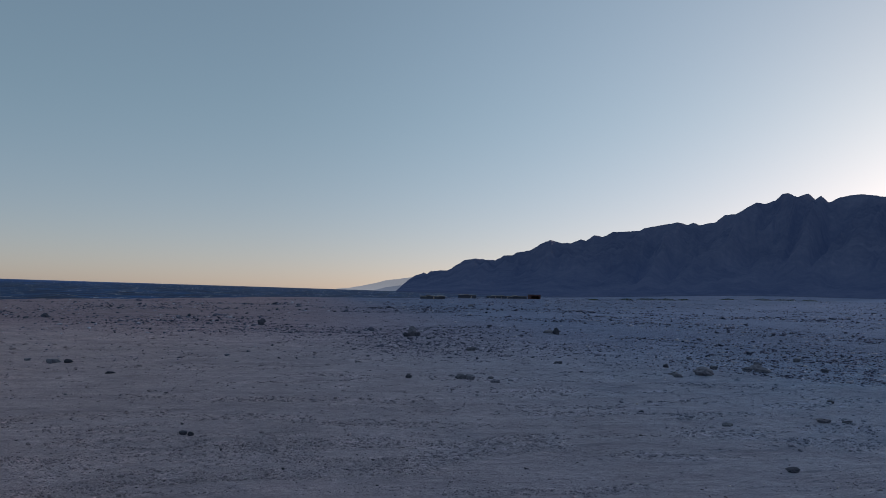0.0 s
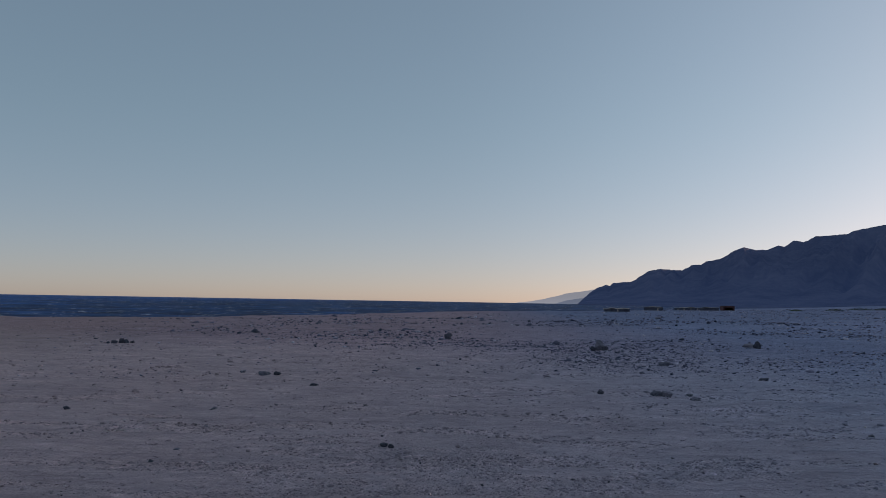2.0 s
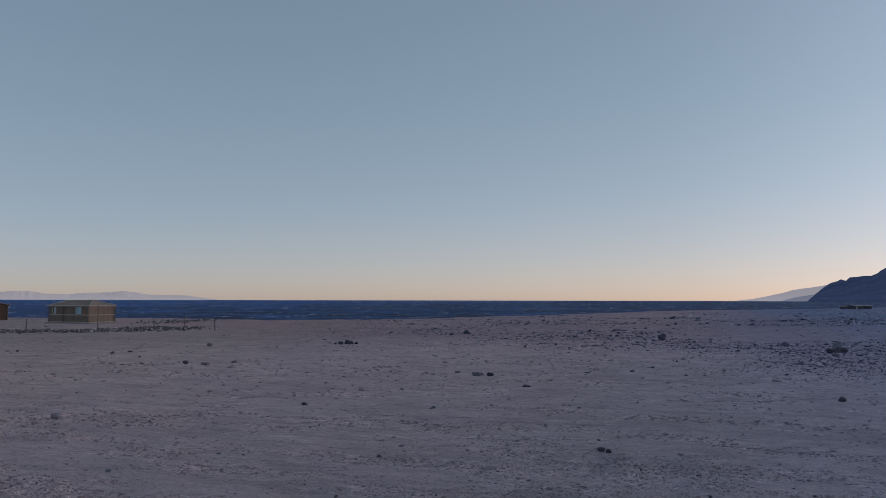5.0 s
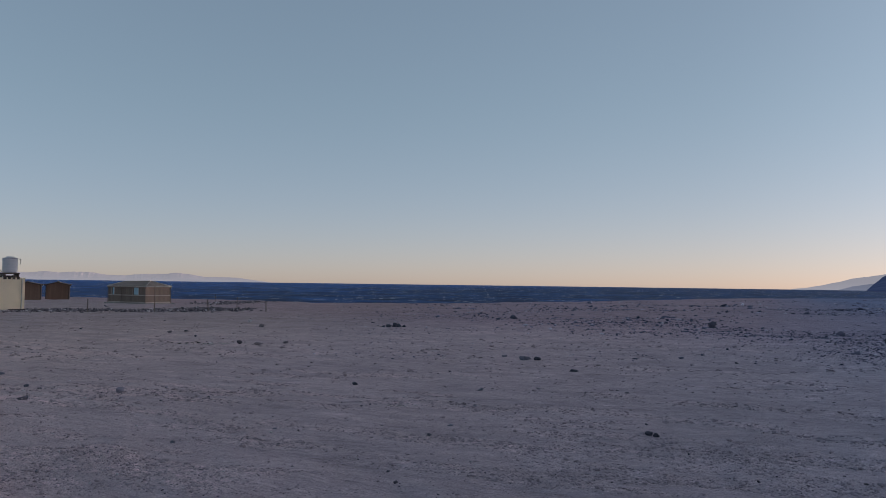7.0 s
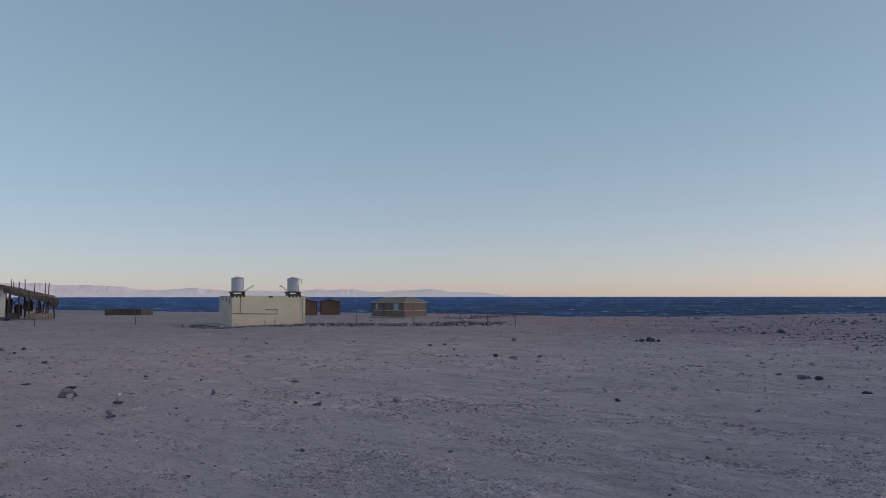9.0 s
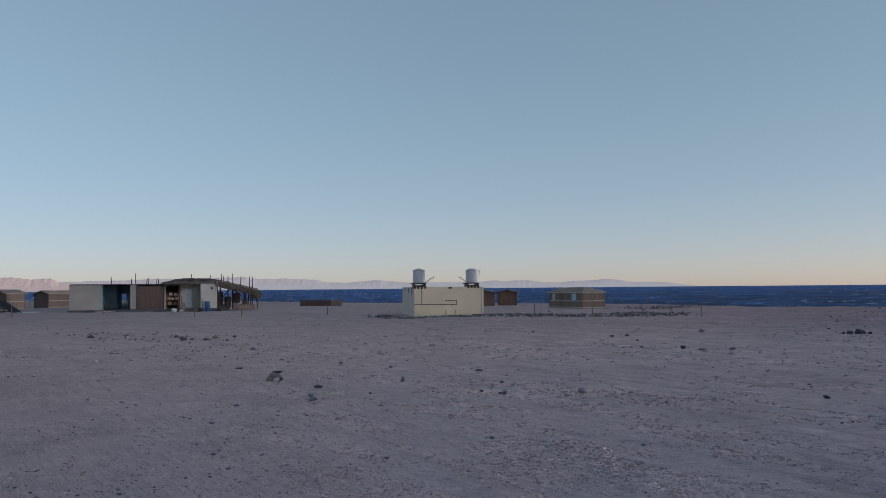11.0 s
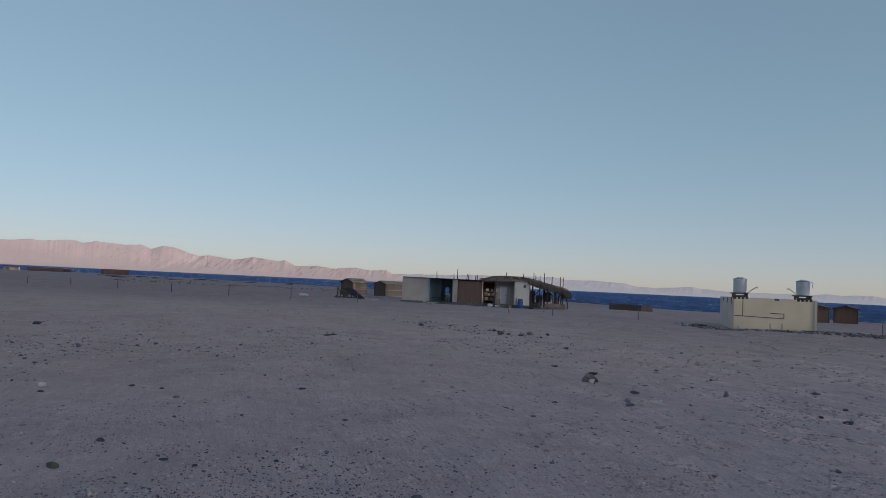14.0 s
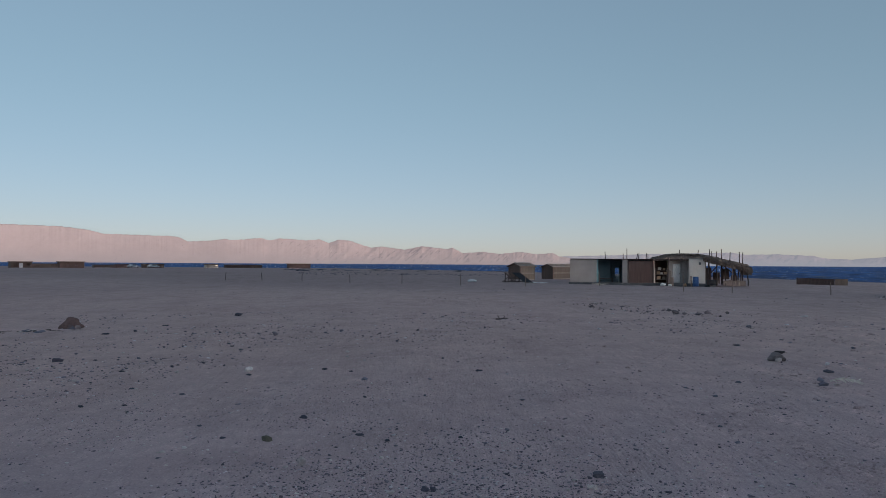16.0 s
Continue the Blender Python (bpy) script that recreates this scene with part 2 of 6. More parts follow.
def make_far(name, rock, haze, amount, grain=1.0, thick=0.0, deep=300.0, ravine_shade=0.0):
    """A range so far off that the haze before it is mixed in as a glow; thick: how much more haze lies at its foot,
    deep: up to which height;
    ravine_shade: how dark the painted shade of slanting ravines in its slopes is."""
    m, n, l, b = material(name, 1.0, 0.0)
    geo = n.new("ShaderNodeNewGeometry")
    pos = geo.outputs["Position"]
    f = tex_noise(n, l, pos, 0.008, 8, 0.6)
    g = tex_noise(n, l, pos, 0.04, 6, 0.65)
    # streaks down the slopes: gully shade and lighter spurs put into the colour
    mp = n.new("ShaderNodeMapping")
    mp.inputs["Scale"].default_value = (1.0, 1.0, 0.4)
    l.new(pos, mp.inputs["Vector"])
    gully_shade = tex_noise(n, l, mp.outputs[0], 0.0065, 9, 0.68)
    c = ramp(n, l, f.outputs[0], [(0.3, tuple(v * (1 - 0.22 * grain) for v in rock)), (0.7, tuple(v * (1 + 0.15 * grain) for v in rock))]).outputs[0]
    c = blend(n, l, c, ramp(n, l, g.outputs[0], [(0.3, (1 - 0.25 * grain,) * 3), (0.7, (1 + 0.15 * grain,) * 3)]).outputs[0], 1.0, "MULTIPLY")
    c = blend(n, l, c, ramp(n, l, gully_shade.outputs[0], [(0.36, (1 - 0.55 * grain,) * 3), (0.5, (1.0,) * 3), (0.68, (1 + 0.5 * grain,) * 3)]).outputs[0], 1.0, "MULTIPLY")
    if ravine_shade:
        # shade of short slanting ravines painted into the colour, fewer towards the smooth end
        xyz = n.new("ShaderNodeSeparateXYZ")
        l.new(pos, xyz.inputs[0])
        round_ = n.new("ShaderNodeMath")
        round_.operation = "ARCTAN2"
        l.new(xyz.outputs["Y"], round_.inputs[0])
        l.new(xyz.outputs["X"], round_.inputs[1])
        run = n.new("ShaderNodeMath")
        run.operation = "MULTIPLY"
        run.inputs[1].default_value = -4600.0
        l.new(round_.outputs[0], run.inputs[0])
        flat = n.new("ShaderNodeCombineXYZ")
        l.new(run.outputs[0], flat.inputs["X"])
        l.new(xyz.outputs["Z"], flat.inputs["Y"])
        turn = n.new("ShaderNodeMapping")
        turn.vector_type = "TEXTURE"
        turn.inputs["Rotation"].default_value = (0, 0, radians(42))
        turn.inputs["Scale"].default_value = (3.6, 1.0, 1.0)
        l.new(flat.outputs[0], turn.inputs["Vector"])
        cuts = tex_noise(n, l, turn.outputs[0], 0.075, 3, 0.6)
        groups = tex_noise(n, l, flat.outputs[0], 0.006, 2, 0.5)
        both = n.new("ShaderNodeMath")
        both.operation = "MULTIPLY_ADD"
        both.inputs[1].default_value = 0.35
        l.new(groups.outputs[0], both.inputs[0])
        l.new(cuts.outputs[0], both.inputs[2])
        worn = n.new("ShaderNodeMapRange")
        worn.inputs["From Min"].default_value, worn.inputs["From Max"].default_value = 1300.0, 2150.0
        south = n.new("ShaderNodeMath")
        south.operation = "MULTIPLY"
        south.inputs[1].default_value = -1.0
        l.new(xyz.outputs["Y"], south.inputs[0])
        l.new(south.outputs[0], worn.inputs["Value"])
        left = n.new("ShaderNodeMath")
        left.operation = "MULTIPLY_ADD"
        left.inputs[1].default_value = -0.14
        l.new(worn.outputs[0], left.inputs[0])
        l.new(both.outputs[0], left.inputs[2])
        c = blend(n, l, c, ramp(n, l, left.outputs[0], [(0.75, (1.0,) * 3), (0.80, (1 - ravine_shade, 1 - ravine_shade, 1 - 0.85 * ravine_shade))]).outputs[0], 1.0, "MULTIPLY")
    l.new(c, b.inputs["Base Color"])
    bump(n, l, b, g.outputs[0], 0.7 * grain, 12.0)
    # haze put into the surface itself as emission; no air is modelled
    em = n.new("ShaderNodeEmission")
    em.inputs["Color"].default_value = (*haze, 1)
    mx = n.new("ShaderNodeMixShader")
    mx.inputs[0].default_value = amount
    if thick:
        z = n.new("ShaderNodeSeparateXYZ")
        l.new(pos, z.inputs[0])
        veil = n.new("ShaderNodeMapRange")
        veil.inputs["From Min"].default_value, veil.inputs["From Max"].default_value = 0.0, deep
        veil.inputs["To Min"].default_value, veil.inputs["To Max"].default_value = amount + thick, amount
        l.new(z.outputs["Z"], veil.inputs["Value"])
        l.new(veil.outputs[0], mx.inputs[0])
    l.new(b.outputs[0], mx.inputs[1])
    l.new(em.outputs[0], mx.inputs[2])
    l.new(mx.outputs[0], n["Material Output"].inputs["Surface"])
    return m


M_GROUND, M_SEA = make_ground(), make_sea()
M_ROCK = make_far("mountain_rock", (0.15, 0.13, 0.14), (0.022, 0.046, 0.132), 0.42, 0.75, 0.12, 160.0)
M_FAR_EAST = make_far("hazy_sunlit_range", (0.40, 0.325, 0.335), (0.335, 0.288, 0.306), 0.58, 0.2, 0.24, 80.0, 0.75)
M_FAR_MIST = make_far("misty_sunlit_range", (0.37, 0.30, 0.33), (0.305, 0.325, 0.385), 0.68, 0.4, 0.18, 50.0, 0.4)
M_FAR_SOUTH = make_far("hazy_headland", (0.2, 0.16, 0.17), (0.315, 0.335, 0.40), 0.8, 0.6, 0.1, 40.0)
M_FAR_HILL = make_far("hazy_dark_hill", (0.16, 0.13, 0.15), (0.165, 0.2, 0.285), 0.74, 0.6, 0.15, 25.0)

# ---- the lie of the land ----
SEA = -1.8
# azimuth, distance of the shore
SHORE = [(-30, 2600), (-12, 1300), (-5, 660), (0, 400), (3.6, 309), (10, 253), (16, 198), (23, 152), (33, 121), (43, 118), (50, 133), (58, 145),
         (72, 166), (78, 188), (85, 230), (95, 290), (105, 400), (113, 490), (122, 520), (135, 620), (150, 1500), (160, 6000)]


def shore(az):
    return np.interp(az, [s[0] for s in SHORE], [s[1] for s in SHORE], left=6000, right=6000)


def step(a, b, x):
    u = np.clip((x - a) / (b - a), 0, 1)
    return u * u * (3 - 2 * u)


def land(x, y):
    """The height of the plain, without its small bumps."""
    r, az = np.hypot(x, y), np.degrees(np.arctan2(-x, y))
    az = np.where(az < -110, az + 360, az)
    s = r / shore(az)
    z = SEA * (0.55 * np.minimum(s, 1.0) ** 1.15 * step(0, 0.15, s) + 0.45 * step(0.72, 1.0, s)) - 6.0 * step(1.0, 1.5, s)
    z = z - 0.2 * np.exp(-(((x + 79) / 12) ** 2 + ((y - 5) / 16) ** 2))
    fan = step(-6, -26, az) * step(-250, -150, az)
    return np.where(fan > 0, z * (1 - fan) + fan * 0.009 * np.maximum(r - 120, 0), z)


def lz(x, y):
    return float(land(np.float64(x), np.float64(y)))


def mesh_object(name, verts, faces, mat, smooth=True):
    me = bpy.data.meshes.new(name)
    me.from_pydata(verts, [], faces)
    me.materials.append(mat)
    if smooth:
        me.polygons.foreach_set("use_smooth", [True] * len(me.polygons))
    me.update()
    return new(name, me)


def polar_sheet(name, azs, rs, height, mat, closed=False):
    a, r = np.meshgrid(np.radians(azs), rs, indexing="ij")
    x, y = -np.sin(a) * r, np.cos(a) * r
    z = height(x, y, np.degrees(a), r)
    na, nr = a.shape
    i, j = np.meshgrid(np.arange(na if closed else na - 1), np.arange(nr - 1), indexing="ij")
    k = (i + 1) % na
    f = np.stack([i * nr + j, i * nr + j + 1, k * nr + j + 1, k * nr + j], -1).reshape(-1, 4)
    return mesh_object(name, np.stack([x, y, z], -1).reshape(-1, 3).tolist(), f.tolist(), mat)


def fbm(x, y, scale, octaves=4, seed=0.0, ridged=False):
    """Smooth fractal noise of whole arrays, about -1 to 1."""
    out, amp, tot = np.zeros_like(x), 1.0, 0.0
    for o in range(octaves):
        u, v = x * scale + 17.3 * o + seed, y * scale - 9.1 * o + 2.7 * seed
        iu, iv = np.floor(u).astype(np.int64), np.floor(v).astype(np.int64)
        fu, fv = u - iu, v - iv
        fu, fv = fu * fu * (3 - 2 * fu), fv * fv * (3 - 2 * fv)

        def h(p, q):
            n = (p * 374761393 + q * 668265263 + 1442695) & 0x7FFFFFFF
            n = ((n ^ (n >> 13)) * 1274126177) & 0x7FFFFFFF
            return ((n ^ (n >> 16)) & 0xFFFF) / 32767.5 - 1
        s = (h(iu, iv) * (1 - fu) + h(iu + 1, iv) * fu) * (1 - fv) + (h(iu, iv + 1) * (1 - fu) + h(iu + 1, iv + 1) * fu) * fv
        out += amp * (1 - 2 * np.abs(s) if ridged else s)
        tot += amp
        amp, scale = amp * 0.5, scale * 2.03
    return out / tot


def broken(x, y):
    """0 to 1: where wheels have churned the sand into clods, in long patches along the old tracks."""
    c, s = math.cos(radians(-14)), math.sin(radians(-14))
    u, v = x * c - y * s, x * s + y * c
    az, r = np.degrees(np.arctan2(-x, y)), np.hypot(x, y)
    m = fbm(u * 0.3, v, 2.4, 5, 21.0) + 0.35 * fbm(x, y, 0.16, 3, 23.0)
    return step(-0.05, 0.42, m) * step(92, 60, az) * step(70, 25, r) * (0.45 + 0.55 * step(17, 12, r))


def ground_height(x, y, az, r):
    z = land(x, y)
    near = step(900, 60, r) * (1 - step(0.9, 1.0, r / shore(az)))
    c, s = math.cos(radians(-14)), math.sin(radians(-14))
    u, v = x * c - y * s, x * s + y * c
    z = z + near * (0.06 * fbm(x, y, 0.12, 4) + 0.03 * fbm(u * 0.2, v, 1.1, 3, 3.0) + 0.022 * fbm(x, y, 2.3, 3, 7.0))
    belt = step(50, 28, az) * step(13, 24, r)
    z = z + near * (0.035 * (1 - belt) + 0.07 * belt) * fbm(x, y, 1.3, 4, 11.0) + near * (0.012 + 0.012 * belt) * fbm(x, y, 4.5, 3, 13.0) + near * 0.1 * step(30, 80, r) * fbm(x, y, 0.4, 4, 12.0)
    churned = broken(x, y)
    z = z + near * churned * (0.02 * fbm(u * 0.6, v, 2.6, 4, 31.0, True) + 0.02 * fbm(x, y, 6.5, 3, 33.0))
    # a shallow scour before the wash block
    z = z - 0.17 * np.exp(-((x + 47.0) / 2.6) ** 2 - ((y - 17.6) / 2.2) ** 2)
    # two old wheel ruts and a low bank
    for d in (-31.8, -23.6):
        w = x - d - 0.9 * np.sin(y * 0.16)
        z = z - near * step(-26, -18, y) * step(6, 0, y) * (0.05 * np.exp(-(w / 0.25) ** 2) - 0.035 * np.exp(-((np.abs(w) - 0.5) / 0.2) ** 2))
    z = z + near * 0.09 * np.exp(-((x - 2.8) / 1.6) ** 2 - ((y - 13.7) / 0.45) ** 2)
    return z + 0.5 * step(60, 250, r) * near * fbm(x, y, 0.02, 3, 5.0) * 0.3


azs = np.concatenate([np.arange(-36, 140, 0.34), np.arange(140, 324, 3.0)])
rs = np.concatenate([[0.05, 1.0, 2.0], np.geomspace(3, 60, 460), np.geomspace(60.5, 600, 200), np.geomspace(640, 4900, 30)])
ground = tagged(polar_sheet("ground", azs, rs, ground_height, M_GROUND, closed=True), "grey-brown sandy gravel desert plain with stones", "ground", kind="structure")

# how churned the sand is, for the grain and the brightening of its surface
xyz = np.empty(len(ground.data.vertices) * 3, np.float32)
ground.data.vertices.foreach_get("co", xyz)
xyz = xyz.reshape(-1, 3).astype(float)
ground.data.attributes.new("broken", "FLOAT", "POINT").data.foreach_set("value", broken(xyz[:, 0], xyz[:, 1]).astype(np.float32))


def sea_height(x, y, az, r):
    c, s = math.cos(radians(35)), math.sin(radians(35))
    u, v = x * c - y * s, x * s + y * c
    return SEA + step(1400, 300, r) * (0.3 * fbm(u * 0.35, v, 0.13, 5, 2.0) + 0.05)


sea = tagged(polar_sheet("water", np.arange(-34, 162, 0.25), np.concatenate([np.geomspace(100, 700, 130), np.geomspace(720, 4950, 30)]), sea_height, M_SEA),
             "dark blue choppy sea with small whitecaps", "sea", kind="structure")

# ---- mountains: azimuth and rise in degrees of the crest ----
WEST_CREST = [(3.6, 0.0), (2.9, 0.65), (2.28, 1.14), (1.53, 1.42), (1.27, 1.33), (0.98, 1.58), (-0.34, 1.66), (-1.57, 2.49), (-2.5, 2.64), (-3.97, 2.53), (-4.67, 2.96), (-5.28, 2.94),
              (-5.62, 3.21), (-6.61, 3.37), (-7.62, 4.01), (-8.19, 4.22), (-8.96, 4.0), (-9.76, 4.02), (-10.45, 4.32), (-10.82, 4.19), (-11.44, 4.65), (-12.08, 4.52), (-12.83, 4.9), (-14.82, 5.01),
              (-15.17, 5.22), (-17.6, 5.66), (-18.19, 5.46), (-18.59, 5.62), (-19.02, 5.46), (-20.14, 5.66), (-20.76, 6.2), (-21.48, 6.22), (-22.91, 7.08), (-23.4, 6.91), (-24.09, 7.16), (-24.57, 7.6),
              (-24.93, 7.69), (-25.47, 7.38), (-26.24, 7.59), (-26.64, 7.17), (-26.99, 7.44), (-27.47, 6.95), (-28.2, 7.3), (-29.45, 7.45), (-31, 7.2)]
# unseen: the ridge is carried on north-west, high enough to block the sun
WEST_CREST += [(-36, 8.8), (-44, 9.2), (-52, 8.2), (-62, 7.9), (-75, 6.8), (-95, 5.5), (-112, 3.5), (-120, 0.0)]
EAST_CREST = [(146, 0.0), (138, 2.3), (132.0, 2.48), (129.2, 2.42), (127.6, 2.24), (126.6, 1.98), (122.08, 1.9), (121.64, 1.86), (120.95, 1.52), (119.16, 1.61), (118.41, 1.73), (117.5, 1.69), (115.73, 1.85),
              (115.08, 1.68), (114.35, 1.84), (112.43, 1.71), (111.37, 1.8), (110.68, 1.5), (109.98, 1.79), (109.2, 1.75), (107.54, 1.21), (106.67, 1.3), (104.91, 1.06), (103.54, 1.34), (101.56, 1.13), (101.21, 1.25),
              (100.37, 0.82), (98.84, 0.93), (97.49, 0.77), (95.98, 0.93), (94.62, 0.77), (93.48, 0.86), (92.96, 0.6), (92.24, 0.5), (90, 0.0)]
MISTY_CREST = [(100, 0.0), (95, 0.55), (92.5, 0.6), (86, 0.8), (80.6, 0.91), (79.7, 0.75), (77.6, 0.79), (75.4, 0.69), (74.7, 0.51), (72.96, 0.43), (71.36, 0.58), (70.49, 0.63), (69.5, 0.51), (68.2, 0.41), (62.51, 0.43),
               (61.61, 0.54), (60.76, 0.46), (59.75, 0.53), (58.89, 0.52), (57.75, 0.35), (56.58, 0.33), (55.71, 0.43), (54.28, 0.47), (53.1, 0.57), (52.22, 0.46), (51.22, 0.31), (49.04, 0.3), (48.17, 0.18), (46.7, 0.0)]
SOUTH_CREST = [(8.2, 0.0), (7.2, 0.1), (6.4, 0.24), (4.86, 0.6), (4.1, 0.8), (2.4, 1.06), (-2, 1.6), (-6, 0.0)]


def range_of_hills(name, crest, foot, top, back, mat, step_az, jag, gully, label, rings=60, grain=0.7, teeth=0.8, smooth_from=None, slant=0.6):
    """A range on its crest line; smooth_from: two azimuths between which the gullies fade out."""
    lo, hi = min(c[0] for c in crest), max(c[0] for c in crest)
    pts = sorted(crest)
    azs = np.arange(lo, hi + step_az / 2, step_az)

    def height(x, y, az, r):
        e = np.interp(az, [p[0] for p in pts], [p[1] for p in pts])
        edge = np.clip(e / 0.6, 0, 1)
        e = e + edge * jag * fbm(az, az * 0, teeth, 4, 1.0, True)
        t = (r - foot) / (top - foot)
        up = np.clip(t, 0, 1)
        h = up * e + 0.5 * fbm(az, up * e, 0.5, 3, 8.0)
        deep = gully * (1 - 0.85 * step(*smooth_from, az) if smooth_from else 1.0)
        cut = deep * fbm(az + slant * h, h * 0.6, grain, 5, 4.0, True) * np.sin(np.pi * up) ** 0.7
        shape = np.clip(up ** 1.35 * (1 + cut), 0, 1)
        down = np.clip((r - top) / (back - top), 0, 1)
        rise = np.tan(np.radians(e * shape)) * r
        return np.where(r > top, rise * (1 - down) + (-8) * down, rise + 1.65 - 4.0 * (1 - np.clip(up * 8, 0, 1)))
    rs = np.concatenate([np.linspace(foot, top, rings), np.linspace(top, back, 6)[1:]])
    return tagged(polar_sheet(name, azs, rs, height, mat), label, "mountain", kind="structure")


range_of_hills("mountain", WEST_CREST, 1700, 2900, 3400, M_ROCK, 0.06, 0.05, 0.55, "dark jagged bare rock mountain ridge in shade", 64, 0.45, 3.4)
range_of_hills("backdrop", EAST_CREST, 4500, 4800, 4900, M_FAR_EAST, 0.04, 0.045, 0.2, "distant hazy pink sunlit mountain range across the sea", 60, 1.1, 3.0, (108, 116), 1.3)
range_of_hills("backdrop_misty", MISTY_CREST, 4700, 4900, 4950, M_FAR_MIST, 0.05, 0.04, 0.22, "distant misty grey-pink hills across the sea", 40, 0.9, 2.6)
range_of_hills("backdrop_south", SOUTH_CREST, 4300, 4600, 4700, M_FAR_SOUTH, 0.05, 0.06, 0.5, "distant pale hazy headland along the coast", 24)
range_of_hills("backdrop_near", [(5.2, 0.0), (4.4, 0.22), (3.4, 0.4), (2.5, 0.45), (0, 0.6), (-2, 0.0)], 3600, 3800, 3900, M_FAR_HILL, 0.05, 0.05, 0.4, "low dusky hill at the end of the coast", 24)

# ---- surfaces of the things ----
M_FOAM = surface("sea_foam", (0.6, 0.64, 0.68), (0.78, 0.81, 0.84), 2.0, 20)
M_CREAM = surface("cream_plaster", (0.72, 0.575, 0.415), (0.83, 0.67, 0.485), 0.7, 14, relief=0.04, depth=0.004, fleck=0.03)
M_GREYPLASTER = surface("grey_plaster", (0.54, 0.425, 0.385), (0.64, 0.515, 0.465), 0.9, 14, relief=0.1, depth=0.006, fleck=0.1)
M_WHITEWASH = surface("whitewash", (0.57, 0.51, 0.46), (0.67, 0.60, 0.54), 0.8, 14, relief=0.1, depth=0.006, fleck=0.1)
M_OFFWHITE = surface("grey_white_plaster", (0.335, 0.292, 0.272), (0.42, 0.366, 0.338), 0.8, 14, relief=0.1, depth=0.006, fleck=0.1)
M_BEIGE = surface("beige_board", (0.56, 0.46, 0.38), (0.68, 0.57, 0.47), 1.2, 18, stretch=(1, 1, 0.2))
M_TEAL = surface("teal_paint", (0.20, 0.36, 0.38), (0.28, 0.45, 0.47), 0.9, 16)
M_BROWNWALL = surface("brown_reed_panel", (0.112, 0.07, 0.061), (0.168, 0.105, 0.088), 1.4, 30, stretch=(3, 3, 0.3))
M_REED = surface("reed_mat", (0.19, 0.14, 0.112), (0.275, 0.202, 0.163), 1.2, 26, stretch=(3, 3, 0.25), depth=0.02)
M_REED_RUST = surface("rust_brown_reed_mat", (0.18, 0.105, 0.077), (0.265, 0.158, 0.112), 1.2, 26, stretch=(3, 3, 0.25), depth=0.02)
M_REED_BROWN = surface("brown_reed_mat", (0.19, 0.132, 0.105), (0.285, 0.2, 0.158), 1.2, 26, stretch=(3, 3, 0.25), depth=0.02)
M_REED_DARK = surface("dark_reed_mat", (0.13, 0.088, 0.075), (0.19, 0.13, 0.11), 1.2, 26, stretch=(3, 3, 0.25), depth=0.02)
M_ROOFMAT = surface("faded_reed_roof", (0.25, 0.178, 0.145), (0.36, 0.262, 0.215), 0.9, 22, stretch=(0.4, 3, 1), depth=0.02)
M_THATCH = surface("palm_thatch", (0.14, 0.10, 0.082), (0.25, 0.18, 0.145), 2.5, 30, relief=0.9, depth=0.04, stretch=(2.5, 0.6, 1))
M_DARKWOOD = surface("weathered_dark_wood", (0.075, 0.052, 0.046), (0.135, 0.095, 0.085), 2, 30, stretch=(3, 3, 0.4))
M_WOOD = surface("dry_grey_wood", (0.19, 0.135, 0.115), (0.30, 0.22, 0.185), 2, 30, stretch=(3, 3, 0.4))
M_BAND = surface("pale_rope_batten", (0.47, 0.39, 0.34), (0.57, 0.48, 0.42), 2, 20)
M_STRAW = surface("bleached_straw", (0.74, 0.66, 0.59), (0.86, 0.78, 0.7), 4, 30)
M_TANK = surface("white_tank_plastic", (0.50, 0.49, 0.51), (0.60, 0.585, 0.605), 0.8, 8, rough=0.45, spec=0.5, relief=0.02, fleck=0.03)
M_PIPE_DARK = surface("dark_pipe", (0.05, 0.045, 0.045), (0.09, 0.08, 0.075), 3, 20, rough=0.6)
M_PIPE_PALE = surface("pale_pipe", (0.45, 0.42, 0.36), (0.58, 0.54, 0.47), 3, 20, rough=0.55)
M_METAL = surface("rusty_metal", (0.06, 0.045, 0.04), (0.12, 0.085, 0.07), 4, 30, rough=0.7, metal=0.3)
M_BARREL = surface("blue_plastic", (0.02, 0.075, 0.22), (0.03, 0.11, 0.29), 1.5, 12, rough=0.45, spec=0.45, relief=0.1)
M_SOLAR = surface("dark_solar_glass", (0.008, 0.009, 0.013), (0.014, 0.016, 0.022), 2, 9, rough=0.4, spec=0.12, relief=0.02)
M_CLOTH = surface("white_cloth", (0.60, 0.60, 0.60), (0.74, 0.74, 0.73), 3, 20)
M_DOORPAINT = surface("pale_grey_door_paint", (0.62, 0.60, 0.60), (0.72, 0.70, 0.69), 1.2, 16, stretch=(1, 1, 0.2))
M_WINDOW = surface("pale_blue_shutter", (0.36, 0.55, 0.63), (0.46, 0.64, 0.72), 1.2, 16)
M_CONCRETE = surface("rough_concrete", (0.26, 0.24, 0.22), (0.36, 0.33, 0.30), 1.2, 18, relief=0.5)
# dark grey, in part for shade: at the plinth and the vent hole
M_DARKIN = surface("dark_shade_grey", (0.075, 0.075, 0.08), (0.125, 0.125, 0.13), 1.2, 18)
M_ROOM = surface("faded_teal_wall", (0.19, 0.25, 0.28), (0.27, 0.34, 0.37), 0.8, 14, relief=0.1, fleck=0.12)
M_CARPAINT = surface("silver_car_paint", (0.36, 0.40, 0.45), (0.42, 0.46, 0.51), 0.6, 6, rough=0.35, spec=0.5, relief=0.02)
